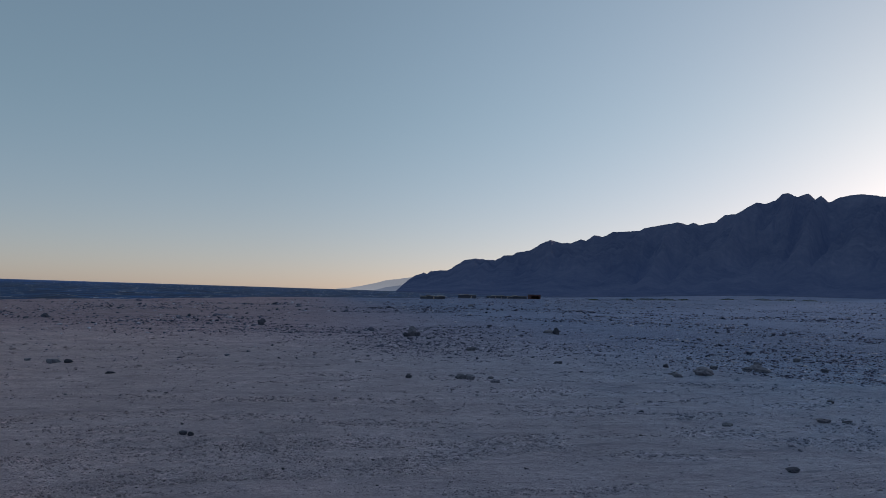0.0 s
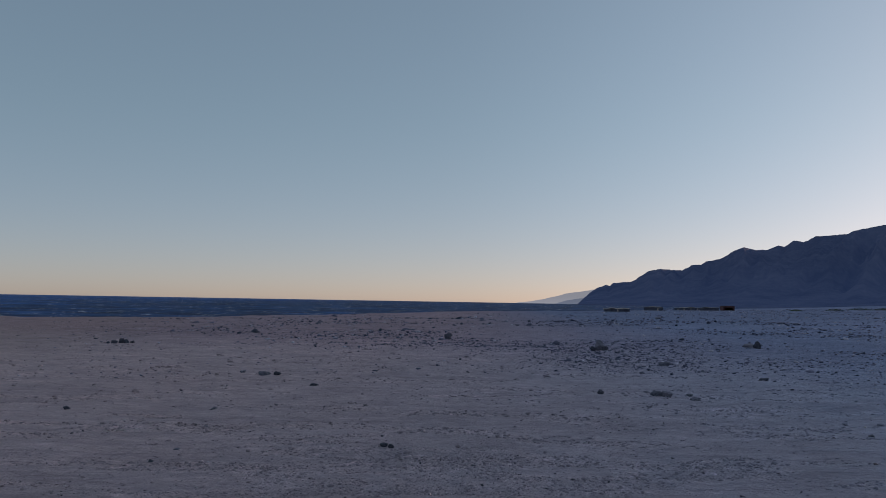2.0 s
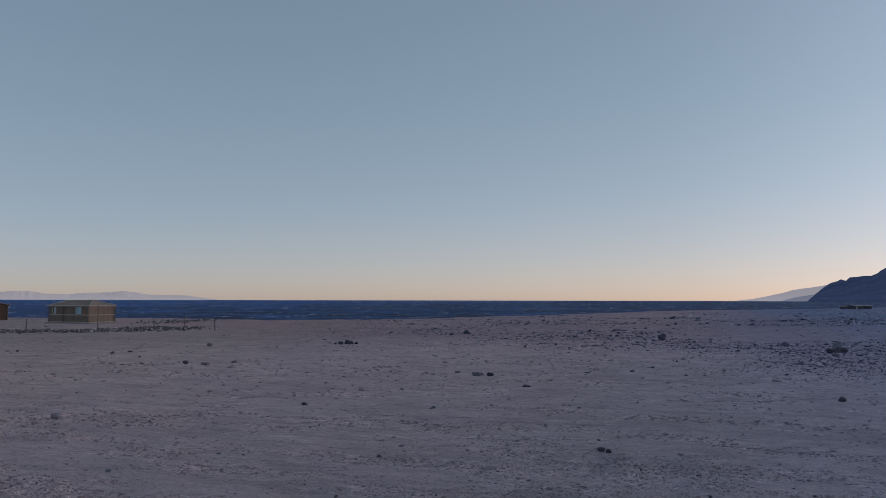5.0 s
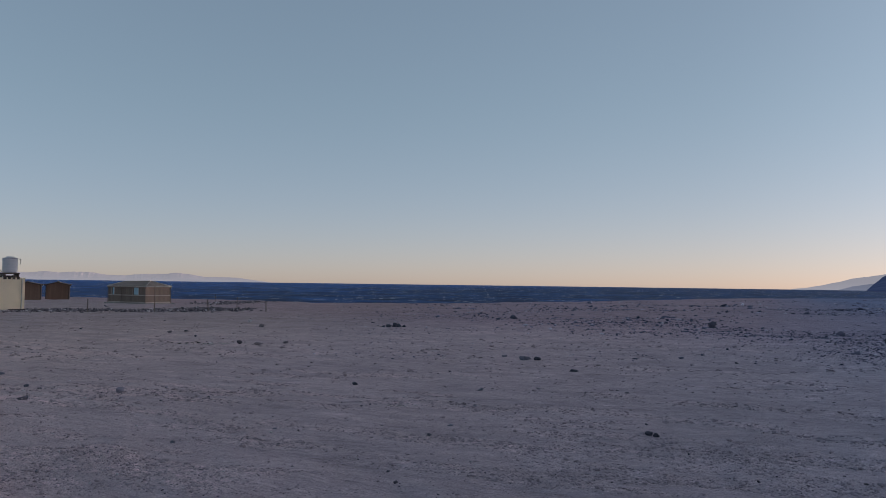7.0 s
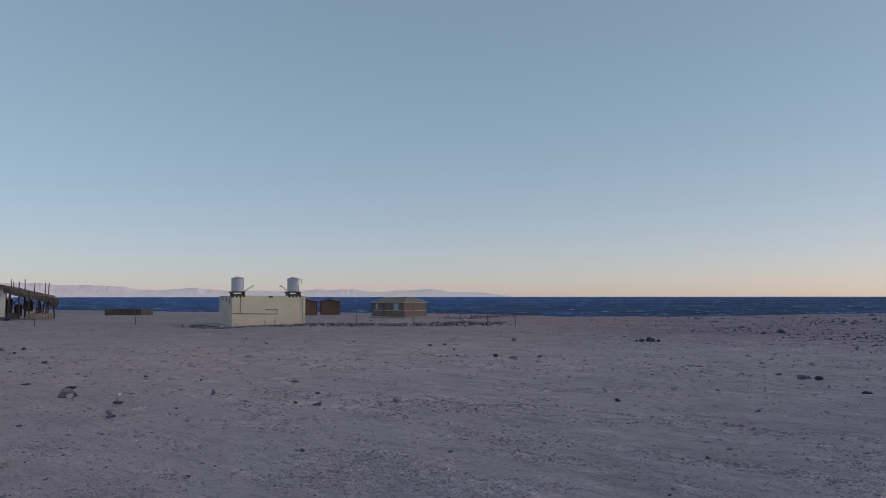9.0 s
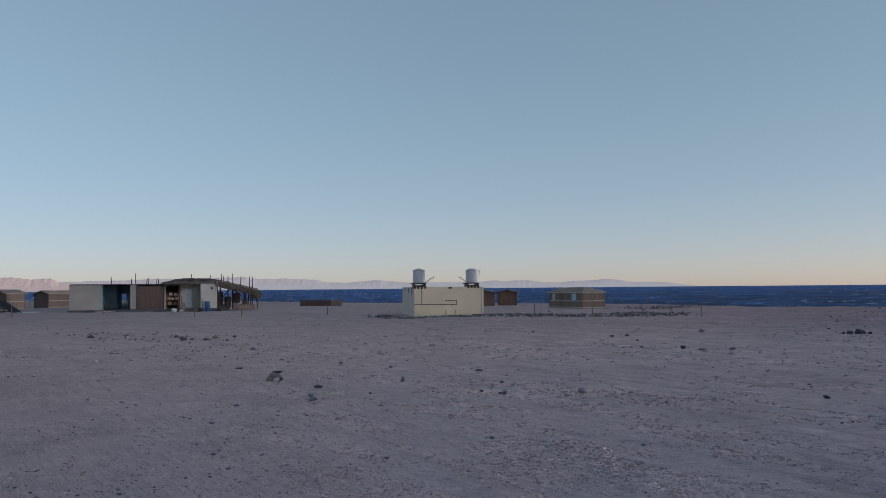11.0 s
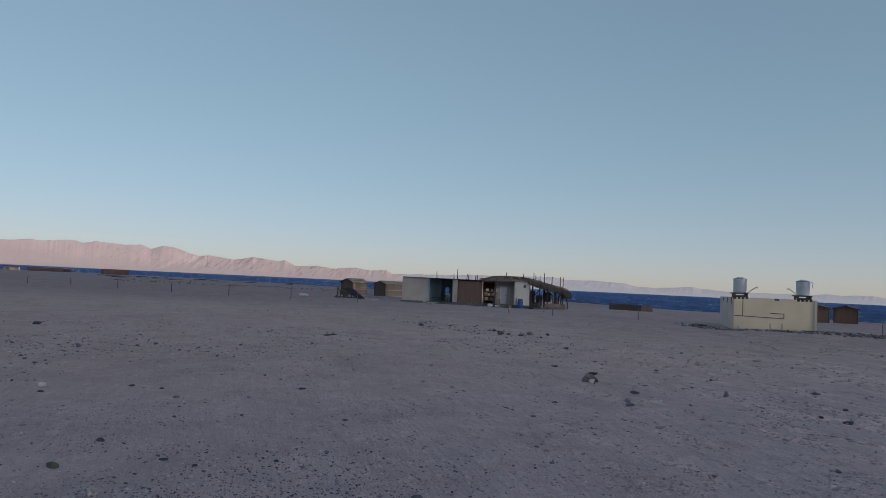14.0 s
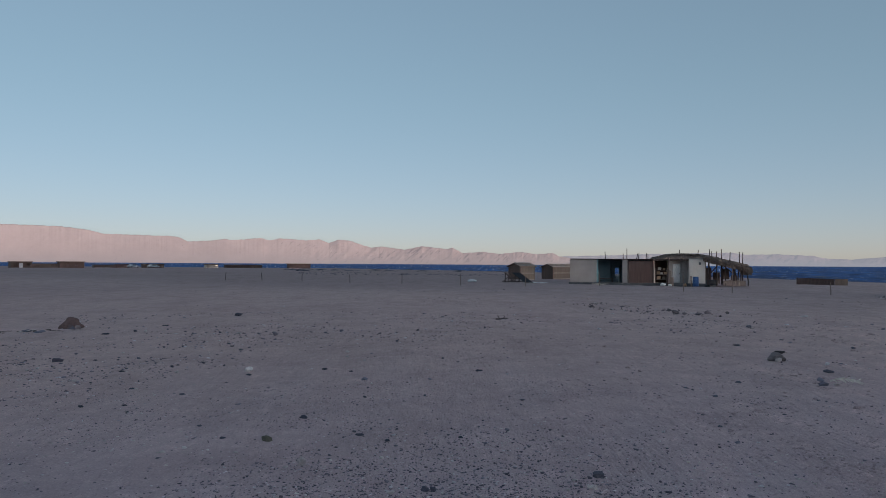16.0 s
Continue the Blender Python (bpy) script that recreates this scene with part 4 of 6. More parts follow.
# ---- the long beach building with its thatched shelter ----
def beach_building():
    t = thing("beach_building", -79.3, -3.3, 90, "run-down white and brown beach building with an open teal room", "building", z=-0.3)
    H, D = 2.5, 4.2
    part("front_wall", boxed(-0.15, 2.6, 0, 0.2, 0.1, H), M_OFFWHITE, t, "grey-white plastered wall")
    part("side_wall", boxed(0, 0.2, 0.2, D, 0.1, H), M_WHITEWASH, t)
    part("door_jamb", boxed(2.6, 2.76, -0.02, 0.9, 0.1, H), M_TEAL, t, "teal painted jamb")
    part("inner_wall", boxed(2.62, 2.74, 0.9, D, 0.1, H), M_TEAL, t, "teal painted inner wall")
    part("back_wall", holed(11.8, D - 0.2, D, 0.1, H, [(4.55, 4.95, 0.75, 1.6)], 0.2), M_ROOM, t, "faded teal back wall with a window hole")
    part("pillar", boxed(5.2, 5.75, -0.01, 0.35, 0.1, H), M_OFFWHITE, t, "grey-white plastered pillar")
    part("inner_wall", boxed(5.45, 5.6, 0.35, D - 0.2, 0.1, H), M_ROOM, t, "faded teal inner wall")
    part("panel_wall", boxed(5.75, 8.35, 0.0, 0.14, 0.1, H - 0.12), M_BROWNWALL, t, "brown reed panel wall")
    for u in (5.8, 8.3):
        part("post", sticked((u, -0.05, 0.0), (u, -0.05, H), 0.05), M_DARKWOOD, t)
    part("inner_wall", boxed(8.35, 8.47, 0.14, D - 0.2, 0.1, H - 0.1), M_BEIGE, t, "beige board wall")
    part("recess_wall", holed(11.8, 0.88, 1.0, 0.1, H - 0.05, [(10.3, 11.1, 0.1, 2.05)], 9.85), M_OFFWHITE, t, "grey plastered wall of the recess")
    part("recess_side", boxed(9.85, 9.97, 1.0, 2.6, 0.1, H - 0.05), M_BEIGE, t, "beige board side of the recess")
    part("recess_back", boxed(8.47, 9.97, 2.6, 2.72, 0.1, H - 0.05), M_BROWNWALL, t, "dark brown back of the recess")
    part("room_screen", boxed(2.74, 4.05, 2.7, 2.82, 0.1, H - 0.02), M_ROOM, t, "faded teal screen wall in the open room")
    d = part("door", boxed(10.32, 11.08, 0.92, 0.97, 0.12, 2.03), M_DOORPAINT, t, "pale grey panel door")
    part("handle", boxed(10.95, 11.0, 0.87, 0.92, 1.0, 1.12), M_METAL, d)
    b = part("corner_room", boxed(11.8, 13.4, -0.12, 0.08, 0.1, H + 0.05), M_WHITEWASH, t, "whitewashed corner room")
    part("side_wall", boxed(11.8, 12.0, 0.08, D, 0.1, H + 0.05), M_WHITEWASH, t)
    part("side_wall", boxed(13.2, 13.4, 0.08, D, 0.1, H + 0.05), M_GREYPLASTER, t)
    # dark sheet on the wall for the shade inside a hole
    part("vent_hole", boxed(12.75, 12.98, -0.135, -0.1, 1.98, 2.26), M_DARKIN, b, "small dark vent hole")
    part("roof_slab", boxed(-0.1, 8.4, -0.1, D + 0.1, H, H + 0.08, bevel=0.02), M_DARKWOOD, t, "thin dark roof edge")
    part("roof_slab", boxed(8.4, 11.8, -0.1, D + 0.1, H - 0.03, H + 0.09, bevel=0.03), M_DARKWOOD, t, "thin dark roof edge over the recess")
    part("roof_slab", boxed(11.75, 13.45, -0.16, D + 0.1, H + 0.05, H + 0.13, bevel=0.03), M_CONCRETE, t)
    part("plinth", boxed(-0.25, 8.5, -0.45, D, -0.3, 0.1, bevel=0.03), M_DARKIN, t, "low dark plinth")
    part("plinth", boxed(8.5, 13.5, -0.25, D, -0.3, 0.1, bevel=0.03), M_DARKIN, t, "low dark plinth")
    part("bench", boxed(2.85, 4.3, 0.95, 1.4, 0.45, 0.52), M_DARKWOOD, t, "dark wooden bench in the open room")
    for u in (2.95, 4.2):
        part("bench_leg", boxed(u - 0.05, u + 0.05, 1.0, 1.35, 0.1, 0.45), M_DARKWOOD, t)
    rng = random.Random(4)
    for u, h in ((3.5, 0.7), (5.35, 0.5), (5.7, 1.05), (6.75, 0.5), (6.95, 0.6), (7.7, 0.55), (7.85, 0.5)):
        part("roof_pole", sticked((u, 0.6 + rng.uniform(0, 2), H), (u + rng.uniform(-0.05, 0.05), 0.6, H + 0.1 + h), 0.045, 0.035), M_DARKWOOD, t, "crooked pole standing up through the roof")
    return t


def thatch_shelter():
    """Local x goes on from the building's front; an open shelter under palm thatch."""
    t = thing("thatched_shelter", -79.3, -3.3, 90, "open palm-thatched shelter on crooked poles beside the building", "shelter", z=-0.3)
    rng = random.Random(9)
    # thatch: a hump over the recess that falls towards the open end
    us = np.linspace(8.2, 17.6, 50)
    vs = np.linspace(-0.5, 5.0, 20)
    top = np.interp(us, [8.2, 8.9, 9.8, 11.0, 13.0, 14.2, 15.6, 17.0, 17.6], [2.6, 2.85, 3.08, 3.16, 3.10, 2.88, 2.5, 2.2, 2.02])
    for layer in range(2):
        bm = bmesh.new()
        grid = []
        for i, u in enumerate(us):
            row = []
            for v in vs:
                if u < 13.3:
                    v = -0.08 + (v + 0.5) * 5.0 / 5.5
                eave = max(0.0, 1.0 - (v + 0.08) / 1.3) ** 1.5 * max(0.0, top[i] - 2.66) if u < 13.3 else 0.0
                edge = eave if u < 13.3 and v < 2 else max(0.0, -v / 0.5) * 0.22 + max(0.0, (v - 3.8) / 1.2) * 0.3
                row.append(bm.verts.new((u + rng.uniform(-0.05, 0.05), v + rng.uniform(-0.05, 0.05), top[i] - edge - 0.16 * layer + rng.uniform(-0.05, 0.05) - 0.1 * abs(v - 2) / 2)))
            grid.append(row)
        for i in range(len(us) - 1):
            for j in range(len(vs) - 1):
                bm.faces.new((grid[i][j], grid[i + 1][j], grid[i + 1][j + 1], grid[i][j + 1]))
        part("thatch_layer", bm, M_THATCH, t, "dark grey-brown palm thatch")
    # the ragged fringe of fronds
    bm = bmesh.new()
    for _ in range(900):
        if rng.random() < 0.7:
            u = rng.uniform(13.2, 17.7)
            v = -0.5 + rng.uniform(-0.1, 0.15)
        else:
            u = 17.6 + rng.uniform(-0.2, 0.15)
            v = rng.uniform(-0.4, 4.8)
        z = float(np.interp(u, us, top)) - 0.25
        l, w = rng.uniform(0.15, 0.6) * (1.4 if u > 17.2 else 1.0), rng.uniform(0.02, 0.08)
        dx, dy = rng.uniform(-0.15, 0.2), rng.uniform(-0.2, 0.05)
        p = [(u - w, v, z), (u + w, v, z), (u + w * 0.4 + dx, v + dy, z - l), (u - w * 0.4 + dx, v + dy, z - l)]
        slab(bm, p, 0.012)
    part("frond_fringe", bm, M_THATCH, t, "ragged hanging fringe of dry palm fronds")
    # fronds lying on top
    bm = bmesh.new()
    for _ in range(700):
        u, v = rng.uniform(8.4, 17.5), rng.uniform(0.7, 4.6)
        z = float(np.interp(u, us, top)) - 0.1 * abs(v - 2) / 2 + 0.02
        if u < 13.3:
            z -= max(0.0, 1.0 - (v + 0.08) / 1.3) ** 1.5 * max(0.0, z - 2.66)
        a, l, w = rng.uniform(-0.9, 0.9), rng.uniform(0.3, 0.8), rng.uniform(0.02, 0.05)
        du, dv = math.sin(a) * l, -math.cos(a) * l
        slab(bm, [(u - w, v, z + 0.03), (u + w, v, z + 0.03), (u + w + du, v + dv, z - rng.uniform(0.02, 0.16)), (u - w + du, v + dv, z - 0.06)], -0.012)
    part("loose_fronds", bm, M_THATCH, t, "loose dry palm fronds on the roof")
    for u, v in ((13.7, -0.2), (14.5, 0.1), (15.3, -0.2), (16.1, -0.15), (16.9, 0.0), (17.4, -0.2), (14.1, 2.2), (15.4, 2.4), (16.6, 2.2), (17.4, 2.3), (14.0, 4.4), (15.6, 4.5), (17.0, 4.4), (17.4, 4.5), (9.8, -0.25)):
        z = float(np.interp(u, us, top)) - 0.3
        part("post", sticked((u + rng.uniform(-0.12, 0.12), v, -0.1), (u, v, z), 0.07, 0.055, bend=0.04, rng=rng), M_DARKWOOD, t, "crooked dark pole")
    for u0, u1, v in ((13.5, 15.6, -0.2), (15.6, 17.8, -0.2), (13.6, 17.8, 2.3), (13.6, 17.8, 4.45)):
        za, zb = (float(np.interp(u, us, top)) - 0.32 for u in (u0, u1))
        part("beam", sticked((u0, v, za), (u1, v, zb), 0.06), M_DARKWOOD, t)
    for a, b in (((13.8, 1.0), (14.6, 1.9)), ((15.2, 1.9), (16.0, 1.2)), ((16.9, 1.7), (17.5, 1.0))):
        part("brace", sticked((a[0], 0.2, a[1]), (b[0], 0.2, b[1]), 0.05), M_DARKWOOD, t, "slanting brace")
    for u, h, v in ((11.0, 0.4, 1.5), (12.8, 0.4, 1.0), (13.9, 0.65, 0.4), (14.1, 0.5, 0.4), (14.5, 0.55, 0.2), (15.0, 0.95, 0.1), (15.8, 0.85, 0.3), (16.7, 1.05, 0.1), (17.0, 1.1, 0.2)):
        z = float(np.interp(u, us, top))
        part("roof_pole", sticked((u, v, z - 0.3), (u + rng.uniform(-0.06, 0.06), v, z + h), 0.05, 0.035), M_DARKWOOD, t, "crooked pole standing up through the thatch")
    for u, w, z0, z1 in ((13.7, 0.9, 0.0, 1.7), (14.75, 0.7, 0.0, 1.2), (15.6, 0.8, 0.5, 1.6), (16.6, 0.6, 0.0, 0.9)):
        part("screen", boxed(u, u + w, 4.3, 4.36, z0, z1), M_REED_DARK, t, "dark reed mat screen tied between the poles")
    for k in range(8):
        part("bench_block", boxed(15.1 + 0.27 * k, 15.1 + 0.27 * k + 0.255, -0.25, 0.0, -0.1, 0.38 + 0.04 * (k % 3)), M_ROOFMAT, t, "beige bench block")
    part("low_wall", boxed(13.6, 14.9, 1.6, 1.9, -0.1, 0.45), M_DARKIN, t, "low dark bench")
    return t


beach_building()
thatch_shelter()


def at_front(u, v):
    """A place in front of (v < 0) or inside the beach building."""
    return -79.3 - v, -3.3 + u


def barrel():
    x, y = at_front(12.35, -1.0)
    t = thing("barrel", x, y, 0, "blue plastic barrel standing by the white wall", "barrel")
    part("body", lathe(bmesh.new(), [(0.26, 0.0), (0.285, 0.03), (0.29, 0.3), (0.305, 0.32), (0.29, 0.34), (0.29, 0.62), (0.305, 0.64), (0.29, 0.66), (0.28, 0.92), (0.25, 0.95)]), M_BARREL, t, "", True)
    part("lid", lathe(bmesh.new(), [(0.265, 0.94), (0.27, 0.95), (0.27, 0.98), (0.1, 0.985)]), M_BARREL, t, "", True)


def plastic_chair():
    x, y = at_front(4.75, 1.5)
    t = thing("chair", x, y, 70, "white plastic chair standing in the open room", "chair", z=-0.2)
    part("seat", boxed(-0.22, 0.22, -0.22, 0.22, 0.42, 0.45), M_CLOTH, t)
    for u in (-0.19, 0.19):
        for v in (-0.19, 0.19):
            part("leg", boxed(u - 0.02, u + 0.02, v - 0.02, v + 0.02, 0.0, 0.42), M_CLOTH, t)
        part("armrest", boxed(u - 0.025, u + 0.025, -0.2, 0.2, 0.64, 0.67), M_CLOTH, t)
        part("back_post", boxed(u - 0.02, u + 0.02, 0.19, 0.23, 0.45, 0.88), M_CLOTH, t)
    for k in range(5):
        part("back_slat", boxed(-0.17 + 0.075 * k, -0.13 + 0.075 * k, 0.2, 0.225, 0.5, 0.84), M_CLOTH, t)
    part("back_rail", boxed(-0.21, 0.21, 0.19, 0.235, 0.84, 0.9), M_CLOTH, t)


plastic_chair()


def shelf():
    x, y = at_front(8.55, 0.3)
    t = thing("shelf", x, y, 90, "wooden open shelf with odds and ends in the recess", "shelf", z=-0.2)
    for u in (0.0, 1.15):
        for v in (0.0, 0.4):
            part("post", boxed(u, u + 0.06, v, v + 0.06, 0.0, 1.5), M_WOOD, t)
    for z in (0.35, 0.85, 1.3):
        part("board", boxed(0, 1.21, 0, 0.46, z, z + 0.04), M_WOOD, t)
    return t


def shelf_load():
    rng = random.Random(3)
    for k, (u, z, s, m) in enumerate(((0.06, 0.89, 0.34, M_CARTON), (0.45, 0.89, 0.22, M_BEIGE), (0.8, 0.89, 0.3, M_CARTON), (0.1, 0.39, 0.36, M_CARTON), (0.65, 0.39, 0.3, M_REED), (0.2, 1.34, 0.3, M_BEIGE), (0.7, 1.34, 0.22, M_CARTON))):
        x, y = at_front(8.6 + u, 0.36)
        t = thing("box", x, y, 90 + rng.uniform(-8, 8), "small box lying on the wooden shelf", "box", "boxes on the shelf", z=-0.2 + z)
        part("carton", boxed(0, s, 0, s * 0.9, 0, s * 0.8), m, t)
        part("lid", boxed(-0.01, s + 0.01, -0.01, s * 0.9 + 0.01, s * 0.8, s * 0.8 + 0.02), m, t)


def sack(x, y, w, h, label, mat):
    bm = bmesh.new()
    bmesh.ops.create_icosphere(bm, subdivisions=3, radius=0.5)
    for v in bm.verts:
        n = noise.noise(v.co * 3 + Vector((x, y, 0)))
        v.co = Vector((v.co.x * w * (1 + 0.25 * n), v.co.y * w * 0.8 * (1 + 0.2 * n), max(-0.3, v.co.z) * h * 1.2 * (1 + 0.3 * n) + 0.32 * h))
    ob = link_mesh("sack", bm, mat, None, True)
    ob.matrix_world = pose(x, y, lz(x, y))
    return tagged(ob, label, "sack")


barrel()
shelf()
shelf_load()
sack(*at_front(9.2, -0.75), 0.7, 0.36, "white filled sack lying before the building", M_CLOTH)
sack(*at_front(9.9, -0.6), 0.5, 0.22, "white filled sack lying before the building", M_CLOTH)
sack(*at_front(11.4, -0.3), 0.4, 0.3, "brown filled sack lying before the recess", M_CARTON)
sack(*at_front(13.5, -0.9), 0.7, 0.16, "dark flat sack lying beside the barrel", M_RUBBER)


def leaning_board(u, v, h, w, lean, label):
    x, y = at_front(u, v)
    bm = boxed(-w / 2, w / 2, -0.02, 0.02, -0.06, h)
    ob = link_mesh("board", bm, M_WOOD)
    ob.matrix_world = pose(x, y, lz(x, y), lean, 0, 90)
    return tagged(ob, label, "board")


leaning_board(11.95, -0.75, 1.05, 0.12, -6, "narrow upright wooden board beside the barrel")
leaning_board(9.95, -0.3, 1.6, 0.14, -7, "long wooden board leaning at the recess")
leaning_board(10.15, -0.35, 0.9, 0.3, -12, "short wooden board leaning at the recess")
leaning_board(9.75, 0.05, 1.2, 0.2, -10, "wooden board leaning in the recess")


def plank_pile(x, y, turn, n, label, mat, size=0.9, sunk=0.0):
    rng = random.Random(n + int(x))
    t = thing("plank_pile", x, y, turn, label, "planks", z=lz(x, y) - sunk)
    for k in range(n):
        a, s = rng.uniform(-25, 25), size * rng.uniform(0.4, 1.0)
        bm = boxed(-s, s, -0.06, 0.06, -0.02, 0.02, bevel=0.006)
        bmesh.ops.rotate(bm, verts=bm.verts, matrix=Euler((rng.uniform(-0.3, 0.3), rng.uniform(-0.1, 0.1), radians(a))).to_matrix())
        bmesh.ops.translate(bm, verts=bm.verts, vec=(rng.uniform(-size, size), rng.uniform(-0.4, 0.4), 0.05 + 0.03 * (k % 5)))
        part("plank", bm, mat, t)


plank_pile(*at_front(2.6, -2.0), 80, 4, "few pale planks lying on the ground", M_BAND)
plank_pile(-48.9, 17.7, 60, 7, "broken pale boards lying beside the wash block", M_BAND, 0.45, 0.08)
plank_pile(-48.0, 17.6, 50, 7, "broken dark boards lying beside the wash block", M_DARKWOOD, 0.5, 0.13)
plank_pile(-46.9, 18.0, 95, 4, "broken white boards lying beside the wash block", M_CLOTH, 0.3, 0.15)
plank_pile(-45.2, 23.3, 80, 3, "few dark planks before the wash block", M_DARKWOOD)


def low_fence():
    t = thing("reed_windbreak", -92.0, 21.9, 75, "low dark brown reed windbreak with a paler end box", "windbreak", z=-0.36)
    # local x along the fence
    part("panel", boxed(0, 3.75, -0.12, 0.12, -0.2, 0.5), M_DARKWOOD, t, "dark brown reed panel")
    part("end_post", sticked((-0.05, -0.05, -0.25), (-0.05, -0.05, 0.66), 0.08), M_DARKWOOD, t)
    part("panel", boxed(3.8, 5.05, -0.5, 0.5, -0.2, 0.56), M_REED_BROWN, t, "paler end box")
    for u in (0.0, 1.3, 2.6, 3.7):
        part("post", sticked((u, -0.14, -0.25), (u, -0.14, 0.56), 0.05), M_DARKWOOD, t)
    part("rail", sticked((0, -0.15, 0.6), (3.7, -0.15, 0.48), 0.06), M_DARKWOOD, t)
    return t


low_fence()


def solar_table():
    t = thing("solar_panel", -76.8, -10.1, 93, "dark solar panel tilted on a wooden frame", "solar panel")
    for k in range(2):
        a, b = 0.75 + 0.38 * k, 1.11 + 0.38 * k
        part("panel", slab(bmesh.new(), [(a + 1.4, -0.6, 0.1), (b + 1.4, -0.6, 0.1), (b, 1.4, 1.05), (a, 1.4, 1.05)], 0.05), M_SOLAR, t, "dark glassy panel")
    part("frame", sticked((1.55, 1.4, 1.03), (2.95, -0.62, 0.06), 0.05), M_DARKWOOD, t)
    part("frame", sticked((0.0, 1.4, 1.03), (1.4, -0.62, 0.06), 0.05), M_DARKWOOD, t)
    part("beam", sticked((-0.1, 1.42, 1.0), (1.6, 1.42, 1.0), 0.05), M_DARKWOOD, t)
    part("beam", sticked((-0.25, 0.9, 0.12), (2.3, 0.3, 0.14), 0.045), M_DARKWOOD, t)
    for u, v, h in ((0.0, 1.4, 1.0), (0.35, 0.9, 0.8), (0.9, 0.0, 0.4), (1.5, 0.0, 0.35), (0.7, 1.4, 1.0), (1.1, 0.8, 0.75), (1.5, 1.4, 1.0)):
        part("leg", sticked((u, v, -0.1), (u + 0.05, v, h), 0.05), M_DARKWOOD, t)
    for a, b in (((-0.2, 0.1), (0.7, 0.95)), ((0.5, 0.1), (1.4, 0.95)), ((0.9, 0.1), (0.1, 0.9))):
        part("brace", sticked((a[0], 1.38, a[1]), (b[0], 1.38, b[1]), 0.04), M_DARKWOOD, t)


solar_table()


def ground_sheet(x, y, turn, w, d, label):
    rng = random.Random(int(x * 7))
    bm = bmesh.new()
    g = [[bm.verts.new((w * (i / 6 - 0.5), d * (j / 4 - 0.5), 0.05 + rng.uniform(0, 0.05))) for j in range(5)] for i in range(7)]
    for i in range(6):
        for j in range(4):
            bm.faces.new((g[i][j], g[i + 1][j], g[i + 1][j + 1], g[i][j + 1]))
    ext = bmesh.ops.extrude_face_region(bm, geom=bm.faces[:])
    bmesh.ops.translate(bm, verts=[v for v in ext["geom"] if isinstance(v, bmesh.types.BMVert)], vec=(0, 0, -0.06))
    bmesh.ops.recalc_face_normals(bm, faces=bm.faces[:])
    ob = link_mesh("sheet", bm, M_CLOTH)
    ob.matrix_world = pose(x, y, lz(x, y), 0, 0, turn)
    return tagged(ob, label, "sheet")


sack(-77.7, -13.6, 1.15, 0.3, "pale heap under a cloth on the sand", M_CLOTH)
ground_sheet(-79.0, -6.7, 80, 1.6, 1.6, "pale sheet lying flat on the sand")


# ---- fence posts ----
def fence_posts():
    rng = random.Random(21)
    near = [(-41.7, 25.0, 0.81), (-39.55, 28.0, 1.62), (-39.8, 32.2, 0.78), (-61.9, 51.1, 0.88), (-43.1, 37.5, 0.89), (-37.3, 34.9, 0.75), (-51.9, 14.1, 0.85), (-63.8, -0.4, 1.07), (-61.6, -6.4, 0.8),
            (-55.0, 5.4, 1.36), (-53.6, 8.4, 1.6), (-71.2, -38.6, 0.72), (-72.9, -35.3, 0.74), (-69.8, -29.5, 0.88), (-65.5, -23.0, 0.75), (-63.9, -17.6, 0.82), (-62.6, -12.05, 0.9)]
    for x, y, h in near:
        bm = sticked((0, 0, -0.15), (rng.uniform(-0.05, 0.05), rng.uniform(-0.05, 0.05), h), 0.034, 0.028, bend=0.012, rng=rng)
        ob = link_mesh("fence_post", bm, M_DARKWOOD if y < -15 else M_WOOD)
        ob.matrix_world = pose(x, y, lz(x, y))
        tagged(ob, "thin weathered wooden fence post in the sand", "post", "fence posts")


fence_posts()


# ---- buildings far off along the shore ----
def far_house(x, y, turn, W, D, H, label, wall, openings=(), roof=0.25, door=None):
    """local x along the face that is seen; openings: (from, to, sill, head)."""
    t = thing("shore_house", x, y, turn, label, "building", "houses along the shore")
    cuts = sorted(openings)
    part("front_wall", holed(W, 0, 0.25, -0.4, H, cuts), wall, t)
    part("side_wall", boxed(0, 0.25, 0.25, D, -0.4, H), wall, t)
    part("side_wall", boxed(W - 0.25, W, 0.25, D, -0.4, H), wall, t)
    part("back_wall", boxed(0.25, W - 0.25, D - 0.25, D, -0.4, H), wall, t)
    part("roof", boxed(-0.3, W + 0.3, -0.3, D + 0.3, H, H + roof, bevel=0.05), M_HUTGREY if wall in (M_HUTGREY, M_REDHUT) else M_DARKWOOD, t, "dark flat overhanging roof")
    if door:
        part("door", boxed(door[0], door[1], -0.06, 0.0, -0.1, door[2]), M_CLOTH, t, "pale sheet over the doorway")
    for a, b, s, h in cuts:
        part("sill", boxed(a - 0.1, b + 0.1, -0.08, 0.2, s - 0.08, s), M_CONCRETE, t)


def along_shore(az0, az1, r, H, label, wall, openings=(), roof=0.2, door=None, skew=8):
    """A shore house between two azimuths at a distance, a little askew; openings in shares of its width."""
    d, W = az_dir(az0) * r, r * radians(az0 - az1) / math.cos(radians(skew))
    far_house(d.x, d.y, az0 + skew, W, 5.0, H, label, wall, [(a * W, b * W, lo, hi) for a, b, lo, hi in openings], roof, door)


